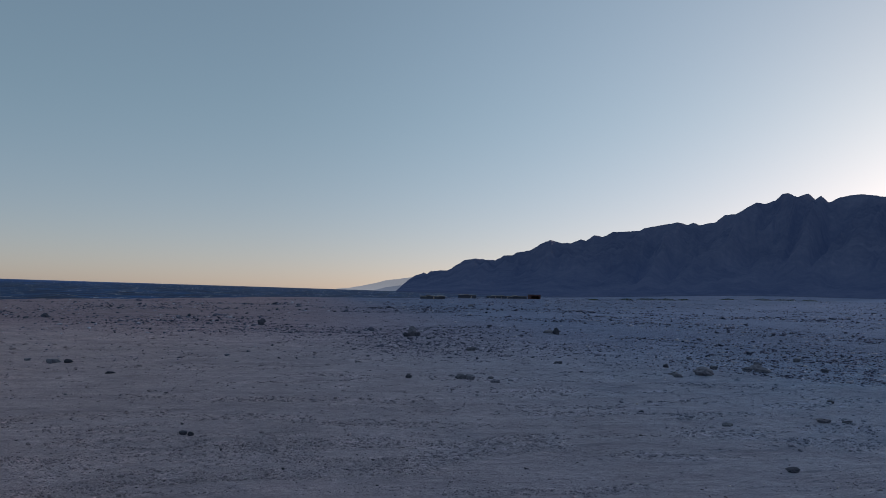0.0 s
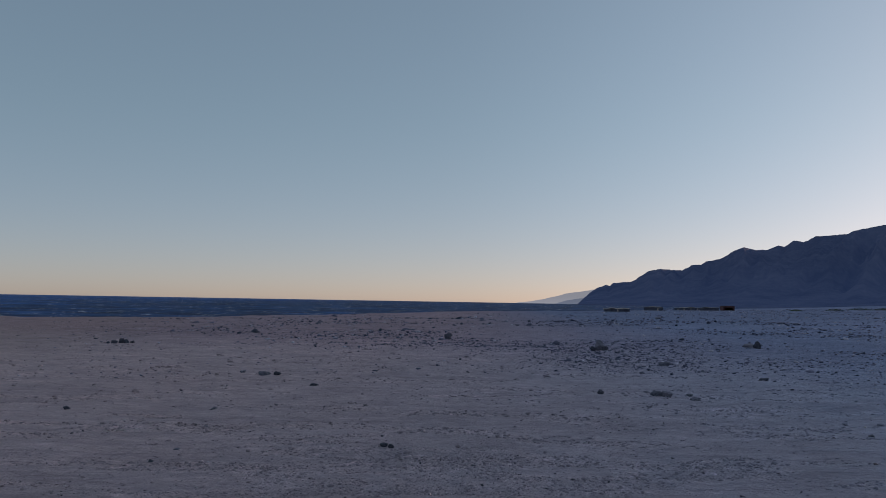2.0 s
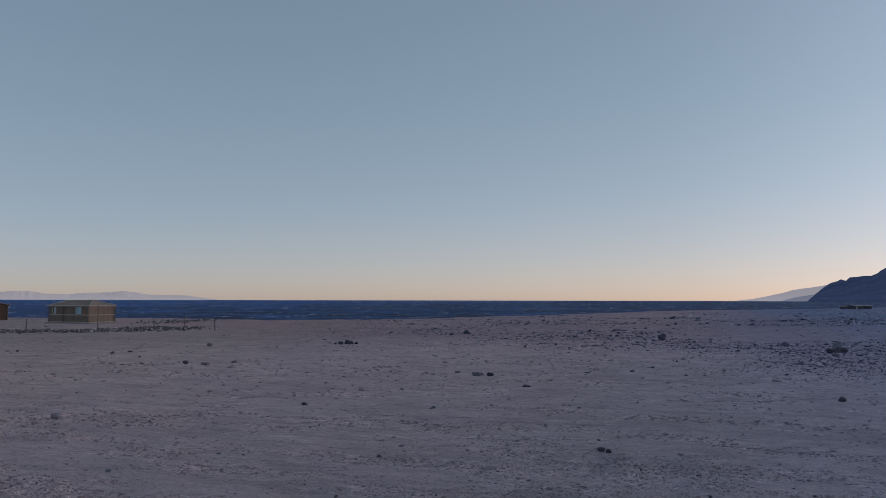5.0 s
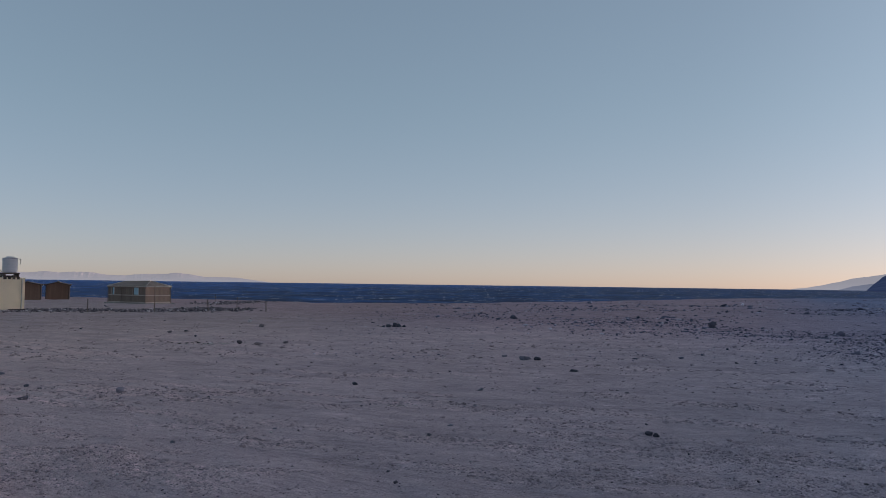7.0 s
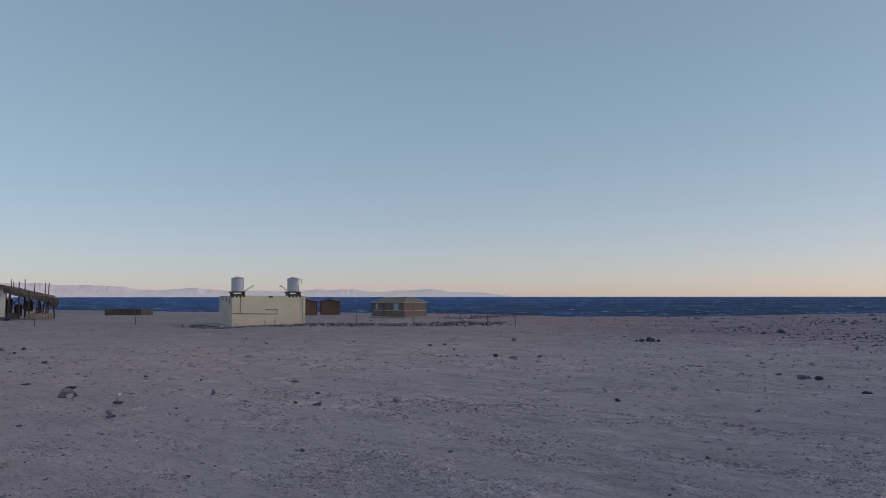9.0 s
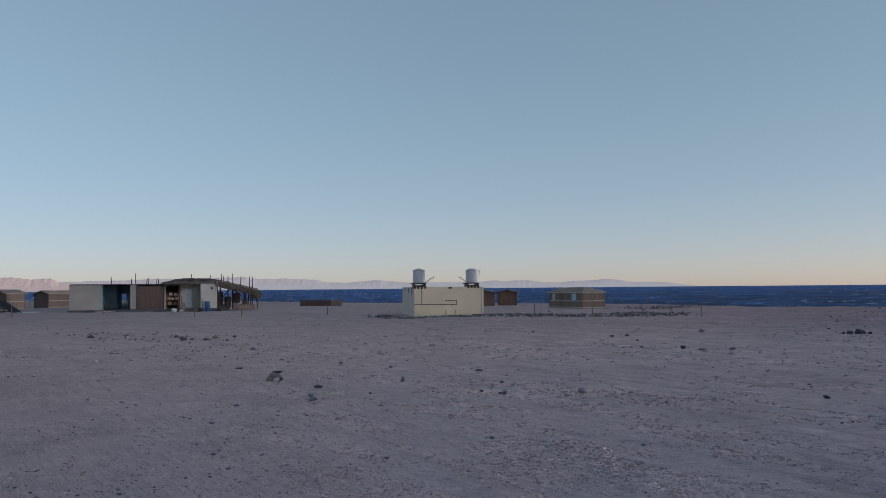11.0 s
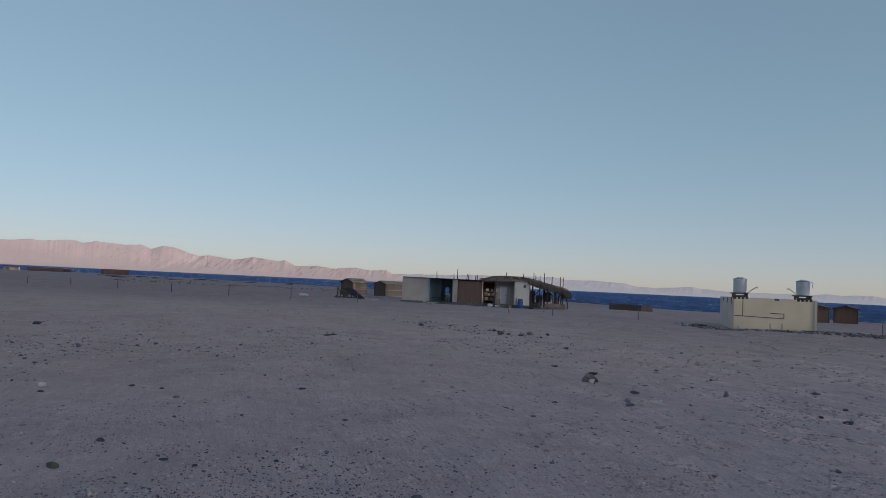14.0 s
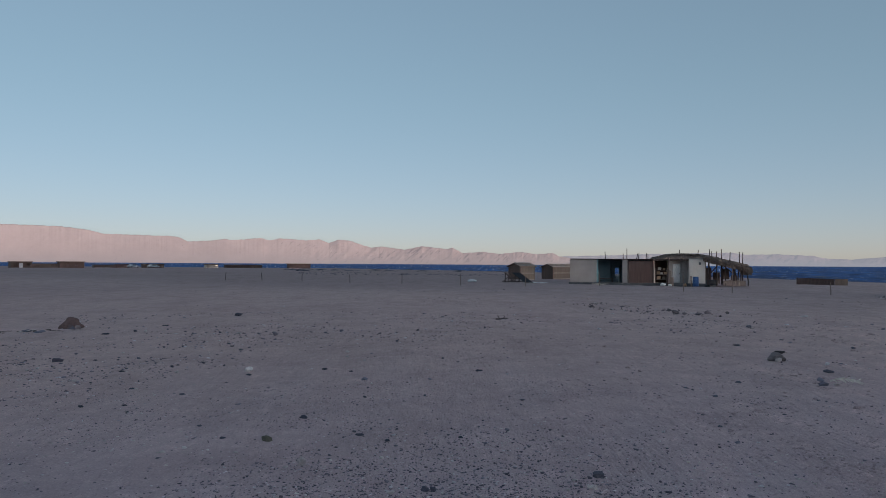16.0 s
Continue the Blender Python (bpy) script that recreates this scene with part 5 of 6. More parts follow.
along_shore(132.21, 130.96, 270, 1.95, "low dark brown shore shelter with a pale cloth in its doorway", M_REED_DARK, [(0.12, 0.34, 0.1, 1.5), (0.64, 0.9, 0.7, 1.4)], 0.14, (2.3, 3.3, 1.5))
along_shore(130.95, 129.34, 273, 1.35, "long low brown shore wall with a board coping", M_REED_DARK, roof=0.08)
along_shore(129.32, 127.79, 272, 1.95, "square brown shore house with two small dark windows", M_BROWNWALL, [(0.3, 0.4, 1.0, 1.6), (0.63, 0.76, 1.0, 1.6)], 0.24)
along_shore(127.18, 125.76, 305, 1.0, "low open dark shed on the shore", M_REED_DARK, [(0.1, 0.36, 0.1, 0.8), (0.45, 0.72, 0.1, 0.8)], 0.15)
along_shore(125.74, 124.84, 309, 1.2, "low brown shed on the shore", M_BROWNWALL, [(0.2, 0.45, 0.3, 0.9)], 0.12)
along_shore(124.0, 122.58, 314, 1.4, "dark open shore shed with pale clutter", M_REED_DARK, [(0.08, 0.26, 0.0, 1.0), (0.38, 0.58, 0.0, 1.0), (0.72, 0.9, 0.0, 1.0)], 0.2)
along_shore(119.71, 118.84, 318, 1.4, "pale plastered shore hut", M_BEIGE, [(0.12, 0.3, 0.0, 1.1), (0.66, 0.82, 0.5, 1.1)], 0.2)
along_shore(118.32, 116.24, 323, 1.2, "long dark shore shed with open bays", M_REED_DARK, [(0.08, 0.2, 0.0, 0.8), (0.28, 0.42, 0.0, 0.8), (0.54, 0.66, 0.0, 0.8), (0.78, 0.9, 0.0, 0.8)], 0.2)
along_shore(116.22, 115.7, 330, 1.1, "low brown shed beside the shore", M_REED_DARK, [(0.25, 0.55, 0.1, 0.7)], 0.15)
along_shore(113.75, 112.1, 302, 1.75, "brown square shore building with a flat roof", M_BROWNWALL, roof=0.24)


def shack(x, y, turn, bays, label, wall):
    """A row of patched bays of unlike height, with poles and pale boards; bays: (width, height)."""
    rng = random.Random(int(abs(x * 13 + y)))
    t = thing("shore_shack", x, y, turn, label, "hut", "shacks by the water")
    u = 0.0
    for w, h in bays:
        kind = rng.random()
        if kind < 0.45:
            part("bay_wall", holed(u + w, 0, 0.2, -0.3, h, [(u + 0.25 * w, u + 0.7 * w, -0.1, 0.75 * h)], u), wall, t)
        else:
            part("bay_wall", boxed(u, u + w, 0.3 * rng.random(), 0.5, -0.3, h), wall, t)
        part("back_wall", boxed(u, u + w, 3.2, 3.4, -0.3, h - 0.1), M_HUTGREY, t)
        part("roof", slab(bmesh.new(), [(u - 0.15, -0.4, h + rng.uniform(-0.05, 0.1)), (u + w + 0.1, -0.4, h + rng.uniform(-0.05, 0.1)), (u + w + 0.1, 3.5, h + 0.12), (u - 0.15, 3.5, h + 0.15)], 0.1), M_OFFWHITE, t, "faded uneven board roof")
        part("post", sticked((u, -0.3, -0.2), (u, -0.3, h + rng.uniform(0.0, 0.35)), 0.09, bend=0.03, rng=rng), M_HUTGREY, t)
        if kind > 0.75:
            part("board", boxed(u + 0.3 * w, u + 0.3 * w + rng.uniform(0.2, 0.4), -0.42, -0.36, -0.05, h * rng.uniform(0.5, 0.9)), M_BAND, t, "pale upright board")
        u += w


shack(-6.5, 220.5, 5, ((1.6, 0.75), (1.3, 1.05), (2.4, 0.9), (1.9, 1.0)), "low dark patched hut near the water", M_HUTGREY)
shack(6.4, 290.0, 5, ((2.0, 1.3), (1.6, 1.55), (3.0, 1.35)), "small dark patched hut near the water", M_HUTGREY)
shack(20.2, 333.0, 6, ((2.2, 0.9), (3.2, 1.15), (2.2, 1.35), (4.0, 1.1), (2.0, 1.5), (4.2, 1.3)), "long low dark patched building near the mountain", M_HUTGREY)
far_house(40.8, 345.4, 6, 4.8, 6, 2.0, "reddish-brown square hut with an open front beside the long building", M_REDHUT, [(0.5, 4.3, -0.1, 1.35)], roof=0.12)


def car(x, y, turn, label):
    t = thing("car", x, y, turn, label, "car")
    bm = bmesh.new()
    prof = [(-2.1, 0.35), (2.1, 0.35), (2.12, 0.72), (1.2, 0.86), (0.6, 1.36), (-1.0, 1.4), (-1.75, 0.95), (-2.1, 0.9)]
    a = [bm.verts.new((px, -0.82, pz)) for px, pz in prof]
    b = [bm.verts.new((px, 0.82, pz)) for px, pz in prof]
    bm.faces.new(a)
    bm.faces.new(b[::-1])
    for i in range(len(prof)):
        j = (i + 1) % len(prof)
        bm.faces.new((a[j], a[i], b[i], b[j]))
    bmesh.ops.bevel(bm, geom=bm.edges[:], offset=0.06, segments=2, affect="EDGES")
    body = part("body", bm, M_CARPAINT, t, "", True)
    part("side_window", boxed(-1.0, 0.55, -0.835, -0.8, 0.92, 1.28), M_GLASSDARK, body)
    for px in (-1.35, 1.35):
        for py in (-0.8, 0.8):
            w = new("wheel")
            w.parent = t
            w.matrix_local = pose(px, py, 0.31, 90)
            part("tyre", lathe(bmesh.new(), [(0.2, -0.1), (0.31, -0.09), (0.31, 0.09), (0.2, 0.1)], 20), M_RUBBER, w)
            part("rim", lathe(bmesh.new(), [(0.05, -0.11), (0.2, -0.105), (0.2, 0.105), (0.05, 0.11)], 16), M_CARPAINT, w)


car(-246.0, -170.0, 165, "pale silver car parked among the shore sheds")
car(-258.0, -169.5, 150, "pale silver car parked beside a dark shed")


# ---- single rocks that stand out: x, y, width, height ----
def rocks(rows, mat, label, name="rock", group="rocks on the plain", seed=0, low=0.85):
    meshes = [rock_mesh(name, seed + k, mat) for k in range(5)]
    rng = random.Random(seed)
    for k, (x, y, w, h) in enumerate(rows):
        ob = new(name, meshes[k % 5])
        d = w * rng.uniform(0.7, 1.0)
        ext = [[v.co[i] for v in meshes[k % 5].vertices] for i in range(3)]
        h *= low
        ob.matrix_world = pose(x, y, ground_at(x, y), rng.uniform(-6, 6), rng.uniform(-6, 6), k * 180 + rng.uniform(-25, 25) + math.degrees(math.atan2(-x, y))) @ Matrix.Diagonal((w / (max(ext[0]) - min(ext[0])), d / (max(ext[1]) - min(ext[1])), h / max(ext[2]), 1))
        tagged(ob, label, "rock", group)


def ground_at(x, y):
    """Height of the ground with its bumps."""
    a = np.array([[float(x)]]), np.array([[float(y)]])
    az = np.degrees(np.arctan2(-a[0], a[1]))
    return float(ground_height(a[0], a[1], az, np.hypot(*a))[0, 0])


rocks([(-0.60, 14.14, 0.13, 0.10), (-1.3, 27.24, 0.24, 0.2), (-0.9, 27.2, 0.24, 0.16), (4.95, 32.2, 0.3, 0.34), (2.90, 18.40, 0.23, 0.09), (5.50, 18.23, 0.15, 0.12), (3.49, 7.39, 0.14, 0.06),
       (-2.78, 8.18, 0.09, 0.05), (-2.70, 8.16, 0.07, 0.05), (-20.05, 37.54, 0.30, 0.24), (-6.23, 14.07, 0.19, 0.06), (-7.80, 15.61, 0.19, 0.10), (-19.95, 25.75, 0.24, 0.15), (-19.68, 26.14, 0.26, 0.2), (-19.75, 25.95, 0.2, 0.24), (-19.5, 26.3, 0.18, 0.12), (-20.1, 25.6, 0.15, 0.1), (-8.06, 33.25, 0.34, 0.36),
       (-5.54, -1.70, 0.06, 0.045), (-5.55, -1.64, 0.05, 0.045), (-21.55, -11.45, 0.26, 0.11), (-8.28, 9.67, 0.1, 0.06), (-11.03, -9.31, 0.18, 0.07),
       (-7.66, -3.52, 0.09, 0.04)], M_STONE_DARK, "dark brown weathered rock lying on the sand", seed=100)
rocks([(0.39, 14.21, 0.24, 0.11), (0.57, 14.15, 0.19, 0.13), (1.00, 13.65, 0.19, 0.08), (0.97, 14.43, 0.13, 0.06), (5.12, 16.38, 0.24, 0.10), (5.04, 15.82, 0.20, 0.08),
       (6.64, 18.18, 0.21, 0.10), (7.77, 17.99, 0.40, 0.15), (7.45, 18.1, 0.24, 0.12), (8.15, 19.21, 0.22, 0.10), (9.78, 20.50, 0.24, 0.12), (9.38, 18.21, 0.19, 0.11), (3.86, 10.04, 0.16, 0.06), (5.25, 10.24, 0.19, 0.07),
       (5.60, 10.26, 0.14, 0.05), (-8.20, 15.80, 0.30, 0.10), (-8.98, 16.18, 0.14, 0.07), (2.99, 11.06, 0.09, 0.06), (6.48, 12.40, 0.11, 0.06), (6.96, 20.90, 0.17, 0.10), (0.83, 20.92, 0.26, 0.13)],
      M_STONE_BROWN, "grey-brown rock half sunk in the sand", seed=200)
rocks([(-13.86, 2.56, 0.12, 0.08), (-6.03, -2.86, 0.085, 0.085), (-10.63, -5.65, 0.13, 0.09), (-5.89, -0.49, 0.09, 0.03), (-11.40, 2.75, 0.09, 0.04), (-17.31, 14.04, 0.14, 0.06), (-17.0, 13.6, 0.1, 0.06)],
      M_STONE_PALE, "pale whitish stone on the sand", seed=300)
def leaning_slab(x, y, turn, label):
    """A broken slab that leans to a peak, hollow at its foot."""
    bm = bmesh.new()
    for p in ((-0.27, 0, -0.05), (-0.25, 0.2, -0.05), (-0.17, -0.02, 0.17), (-0.06, 0.04, 0.33), (0.03, 0.0, 0.36), (0.1, 0.1, 0.3), (0.26, 0.04, 0.06), (0.27, 0.2, -0.05), (-0.02, -0.05, 0.2), (0.12, -0.02, 0.17), (-0.14, -0.08, -0.05), (0.0, 0.22, 0.2)):
        bm.verts.new(p)
    hull = bmesh.ops.convex_hull(bm, input=bm.verts[:])
    bmesh.ops.delete(bm, geom=[v for v in hull["geom_interior"] if isinstance(v, bmesh.types.BMVert)], context="VERTS")
    bmesh.ops.subdivide_edges(bm, edges=bm.edges[:], cuts=4, use_grid_fill=True)
    bmesh.ops.triangulate(bm, faces=bm.faces[:])
    for v in bm.verts:
        v.co += v.co.normalized() * (0.06 * noise.noise(v.co * 7) + 0.035 * noise.noise(v.co * 19))
    ob = link_mesh("rock", bm, M_STONE_RED)
    ob.matrix_world = pose(x, y, ground_at(x, y), 0, 0, turn) @ Matrix.Diagonal((1.12, 1.0, 0.86, 1))
    return tagged(ob, label, "rock", "rocks on the plain")


leaning_slab(-16.62, -13.5, 129, "red-brown craggy slab leaning to a peak on the sand")
rocks([(-16.44, -13.36, 0.16, 0.14), (-16.52, -13.22, 0.15, 0.12)], M_RUBBLE, "grey-brown stone at the foot of a red-brown slab", seed=450)
rocks([(-16.3, -13.2, 0.16, 0.1), (-15.39, -13.36, 0.3, 0.06), (-15.6, -13.9, 0.25, 0.05), (-6.24, -0.46, 0.09, 0.06), (-12.76, 3.03, 0.16, 0.06), (-14.10, 6.76, 0.17, 0.06),
       (-4.81, 6.82, 0.06, 0.04), (-6.64, 4.85, 0.05, 0.03), (-12.15, 6.23, 0.08, 0.05), (-21.69, 3.54, 0.17, 0.08)], M_STONE_BROWN, "brown stone in a small heap on the sand", seed=400)


rocks([(-1.1, 27.3, 0.36, 0.44), (4.65, 32.5, 0.46, 0.22), (3.73, 98.3, 0.9, 0.45), (5.86, 16.7, 0.46, 0.22), (7.77, 18.4, 0.3, 0.13), (-12.85, 4.6, 0.09, 0.115), (-11.88, 2.68, 0.1, 0.07), (-11.42, 2.6, 0.15, 0.07), (-10.32, -3.7, 0.1, 0.05)], M_STONE_DUN, "pale dun boulder bedded in the sand", seed=650)
rocks([(-10.15, -7.47, 0.11, 0.04), (-7.8, -6.33, 0.06, 0.04), (-15.17, -11.47, 0.2, 0.06), (-17.43, -11.36, 0.16, 0.05), (-10.41, -5.53, 0.1, 0.04), (-16.5, -9.32, 0.08, 0.05), (-11.21, -7.18, 0.06, 0.03),
       (-14.15, -7.84, 0.08, 0.05), (-9.02, -6.51, 0.07, 0.03), (-8.82, -5.65, 0.09, 0.03), (-8.04, -5.93, 0.07, 0.03), (-7.2, -4.47, 0.05, 0.03), (-6.73, -3.96, 0.06, 0.03), (-11.12, -4.61, 0.09, 0.04),
       (-11.11, -4.18, 0.07, 0.03), (-9.28, -2.58, 0.045, 0.04), (-11.54, -2.26, 0.13, 0.04), (-7.01, -2.68, 0.09, 0.03), (-6.9, -2.38, 0.05, 0.03), (-7.19, -1.74, 0.05, 0.03), (-9.23, -1.36, 0.07, 0.03)],
      M_STONE_DARK, "small flat dark stone lying on the sand", seed=700, low=0.62)
rocks([(-10.41, -6.71, 0.07, 0.045), (-9.16, -7.48, 0.11, 0.04), (-10.84, -5.75, 0.1, 0.035), (-16.22, -8.69, 0.12, 0.06), (-15.91, -10.92, 0.08, 0.07), (-13.3, -5.0, 0.07, 0.04), (-12.74, -4.81, 0.07, 0.04), (-12.3, -4.35, 0.06, 0.04)],
      M_STONE_PALE, "small whitish stone on the sand", seed=720)
rocks([(-27.66, 2.21, 0.3, 0.16), (-27.41, 2.49, 0.18, 0.1), (-27.56, 2.96, 0.26, 0.1), (-28.02, 3.3, 0.2, 0.17), (-28.27, 4.04, 0.14, 0.11), (-27.29, 6.34, 0.26, 0.08), (-22.28, 16.34, 0.18, 0.09), (-22.39, 17.11, 0.16, 0.08),
       (-22.5, 20.79, 0.22, 0.17), (-26.55, 23.83, 0.24, 0.17), (-16.76, 14.62, 0.18, 0.11), (-16.24, 14.84, 0.27, 0.09), (-16.13, 15.82, 0.18, 0.08)], M_RUBBLE, "grey-brown angular stone on the sand", seed=740)
rocks([(-22.35, 7.07, 0.13, 0.06), (-20.52, 6.19, 0.14, 0.06), (-16.83, 4.64, 0.1, 0.06), (-16.49, 2.33, 0.18, 0.06), (-14.06, 3.59, 0.12, 0.04), (-11.33, 1.47, 0.1, 0.04), (-10.66, 0.69, 0.06, 0.035), (-9.93, 0.95, 0.08, 0.04),
       (-9.88, 2.12, 0.05, 0.03), (-8.16, 0.74, 0.05, 0.03), (-7.47, 0.79, 0.06, 0.03), (-7.65, 3.61, 0.08, 0.04), (-6.5, 6.13, 0.06, 0.03), (-6.14, 10.21, 0.11, 0.06), (-4.98, 7.52, 0.08, 0.03), (-8.4, 9.79, 0.11, 0.06)],
      M_STONE_BROWN, "small grey-brown stone half sunk in the sand", seed=760, low=0.62)


def craggy_rock(x, y, turn):
    """A low boulder with a dark flake that juts over a hollow at one end."""
    t = thing("rock", x, y, turn, "grey craggy rock with a dark jutting flake on the sand", "rock", "rocks on the plain", ground_at(x, y))
    for name, seed, mat, place, size in (("boulder", 601, M_STONE_TAN, (-0.02, 0, 0.02), (0.26, 0.22, 0.21)), ("flake", 604, M_STONE_GREY, (0.06, 0.03, 0.135), (0.18, 0.16, 0.065)), ("foot", 603, M_STONE_GREY, (0.12, -0.02, 0.01), (0.08, 0.08, 0.09))):
        me = rock_mesh(name, seed, mat)
        ext = [max(v.co[i] for v in me.vertices) - min(v.co[i] for v in me.vertices) for i in range(3)]
        ob = new(name, me)
        ob.parent = t
        ob.matrix_local = pose(*place) @ Matrix.Diagonal((*(size[i] / ext[i] for i in range(3)), 1))


craggy_rock(-13.96, 2.53, 84)
rocks([(-6.66, -3.47, 0.11, 0.06)], M_STONE_GREEN, "olive green stone on the gravel", seed=500)


# ---- stones past counting, as one object each ----
def scatter(name, count, seed, place, size, mat, label, flat=0.5, category="stones", level=ground_height):
    """Low stones or other lumps as one mesh. place(rng) gives x, y; size(rng, r) the width; level: the height that they lie on."""
    rng = np.random.default_rng(seed)
    base = []
    for k in range(6):
        me = rock_mesh("tmp", seed + 50 + k, mat, flat, 1)
        v = np.array([p.co[:] for p in me.vertices])
        f = np.array([p.vertices[:] for p in me.polygons])
        base.append((v, f))
        bpy.data.meshes.remove(me)
    xy = place(rng, count)
    n = len(xy)
    w = size(rng, np.hypot(xy[:, 0], xy[:, 1]))
    az = np.degrees(np.arctan2(-xy[:, 0], xy[:, 1]))
    z = level(xy[:, 0], xy[:, 1], az, np.hypot(xy[:, 0], xy[:, 1]))
    V, F, o = [], [], 0
    turn, sy, sz = rng.uniform(0, 6.28, n), rng.uniform(0.6, 1.0, n), rng.uniform(0.7, 1.3, n)
    for i in range(n):
        v, f = base[i % 6]
        c, s = math.cos(turn[i]), math.sin(turn[i])
        p = v * np.array([w[i], w[i] * sy[i], w[i] * sz[i]])
        V.append(np.stack([p[:, 0] * c - p[:, 1] * s + xy[i, 0], p[:, 0] * s + p[:, 1] * c + xy[i, 1], p[:, 2] + z[i]], -1))
        F.append(f + o)
        o += len(v)
    V, F = np.concatenate(V), np.concatenate(F)
    me = bpy.data.meshes.new(name)
    me.vertices.add(len(V))
    me.vertices.foreach_set("co", V.ravel())
    me.loops.add(F.size)
    me.loops.foreach_set("vertex_index", F.ravel().astype(np.int32))
    me.polygons.add(len(F))
    me.polygons.foreach_set("loop_start", np.arange(0, F.size, 3, dtype=np.int32))
    me.materials.append(mat)
    me.update()
    me.validate()
    return tagged(new(name, me), label, category, kind="stuff")


def polar(rng, n, a0, a1, r0, r1, power=1.0, clump=0.0, scale=0.5, seed=0.0):
    """Places spread so that they thin out with distance; clump: how far they gather in patches."""
    m = int(n * (1 + 3 * clump))
    a = np.radians(rng.uniform(a0, a1, m))
    u = rng.uniform(0, 1, m)
    r = 1 / ((1 - u) / r0 ** power + u / r1 ** power) ** (1 / power)
    xy = np.stack([-np.sin(a) * r, np.cos(a) * r], -1)
    if clump:
        f = fbm(xy[:, 0], xy[:, 1], scale, 3, seed)
        keep = rng.uniform(0, 1, m) < np.clip(0.25 + f * 1.3, 0.03, 1) / (1 + 0.3 * clump)
        xy = xy[keep]
    return xy[:n]


def thin(rng, xy, a, b):
    """Thins the places out between two azimuths."""
    az = np.degrees(np.arctan2(-xy[:, 0], xy[:, 1]))
    return xy[rng.uniform(0, 1, len(xy)) < step(a, b, az)]


scatter("pebbles", 13000, 11, lambda g, n: thin(g, polar(g, n, -34, 136, 4.6, 40, 0.9, 1.0, 0.45, 3.0), 160, 0), lambda g, r: np.exp(g.normal(-4.35, 0.6, len(r))) * np.clip(r / 9, 0.7, 1.5), M_STONE, "small dark and pale pebbles strewn over the sand")
scatter("stony_patch", 42000, 13, lambda g, n: thin(g, polar(g, n, -33, 48, 18, 150, 0.65, 1.0, 0.16, 9.0), 46, 14), lambda g, r: np.exp(g.normal(-2.95, 0.55, len(r))) * np.clip(r / 28, 0.6, 2.8), M_STONE_BELT, "belt of small dark stones across the plain", 0.65)
scatter("far_stones", 650, 14, lambda g, n: polar(g, n, 30, 134, 22, 70, 0.6, 0.8, 0.2, 6.0), lambda g, r: np.exp(g.normal(-3.0, 0.45, len(r))) * np.clip(r / 30, 0.6, 1.6), M_STONE, "few scattered stones far out on the sand")


scatter("gravel", 14000, 12, lambda g, n: thin(g, polar(g, n, 80, 136, 4.6, 11, 0.7, 0.4, 0.6, 2.0), 80, 100), lambda g, r: np.exp(g.normal(-4.1, 0.4, len(r))), M_STONE, "fine loose gravel on the near sand")
scatter("small_stones", 22000, 25, lambda g, n: thin(g, polar(g, n, 58, 134, 4.8, 26, 0.6, 0.5, 0.3, 12.0), 66, 100), lambda g, r: np.exp(g.normal(-3.5, 0.42, len(r))) * np.clip(r / 11, 0.65, 1.7), M_STONE, "small dark and pale stones strewn over the sand")
scatter("pale_chips", 1600, 24, lambda g, n: polar(g, n, 60, 134, 4.6, 20, 0.8, 0.8, 0.5, 8.0), lambda g, r: np.exp(g.normal(-3.55, 0.4, len(r))), M_STONE_PALE, "small whitish stone chips on the near sand")


scatter("fan_stones", 7000, 26, lambda g, n: thin(g, polar(g, n, -34, 14, 130, 480, 0.4, 1.0, 0.03, 15.0), 14, -2), lambda g, r: np.exp(g.normal(-1.5, 0.45, len(r))) * np.clip(r / 200, 0.7, 1.8), M_STONE_BELT, "dark stones on the gravel fan below the mountain")


def along(rng, n, pts, width):
    p = np.array(pts, float)
    seg = np.hypot(*np.diff(p, axis=0).T)
    k = rng.choice(len(seg), n, p=seg / seg.sum())
    t = rng.uniform(0, 1, n)[:, None]
    return p[k] * (1 - t) + p[k + 1] * t + rng.normal(0, width, (n, 2))


def clusters(rng, n, a0, a1, r0, r1, count, lx, ly, turn):
    c = polar(rng, count, a0, a1, r0, r1, 0.55)
    k = rng.integers(0, len(c), n)
    s = rng.uniform(0.4, 1.6, len(c))[k][:, None] * np.clip(np.hypot(c[:, 0], c[:, 1])[k] / 12, 0.5, 2.2)[:, None]
    p = rng.normal(0, 1, (n, 2)) * np.array([lx, ly]) * s
    ct, st = math.cos(radians(turn)), math.sin(radians(turn))
    return c[k] + np.stack([p[:, 0] * ct - p[:, 1] * st, p[:, 0] * st + p[:, 1] * ct], -1)


def churned_places(rng, n, a0, a1, r0, r1, power):
    """Places in the churned patches alone."""
    xy = polar(rng, n, a0, a1, r0, r1, power)
    return xy[rng.uniform(0, 1, len(xy)) < 0.05 + 0.9 * broken(xy[:, 0], xy[:, 1])]


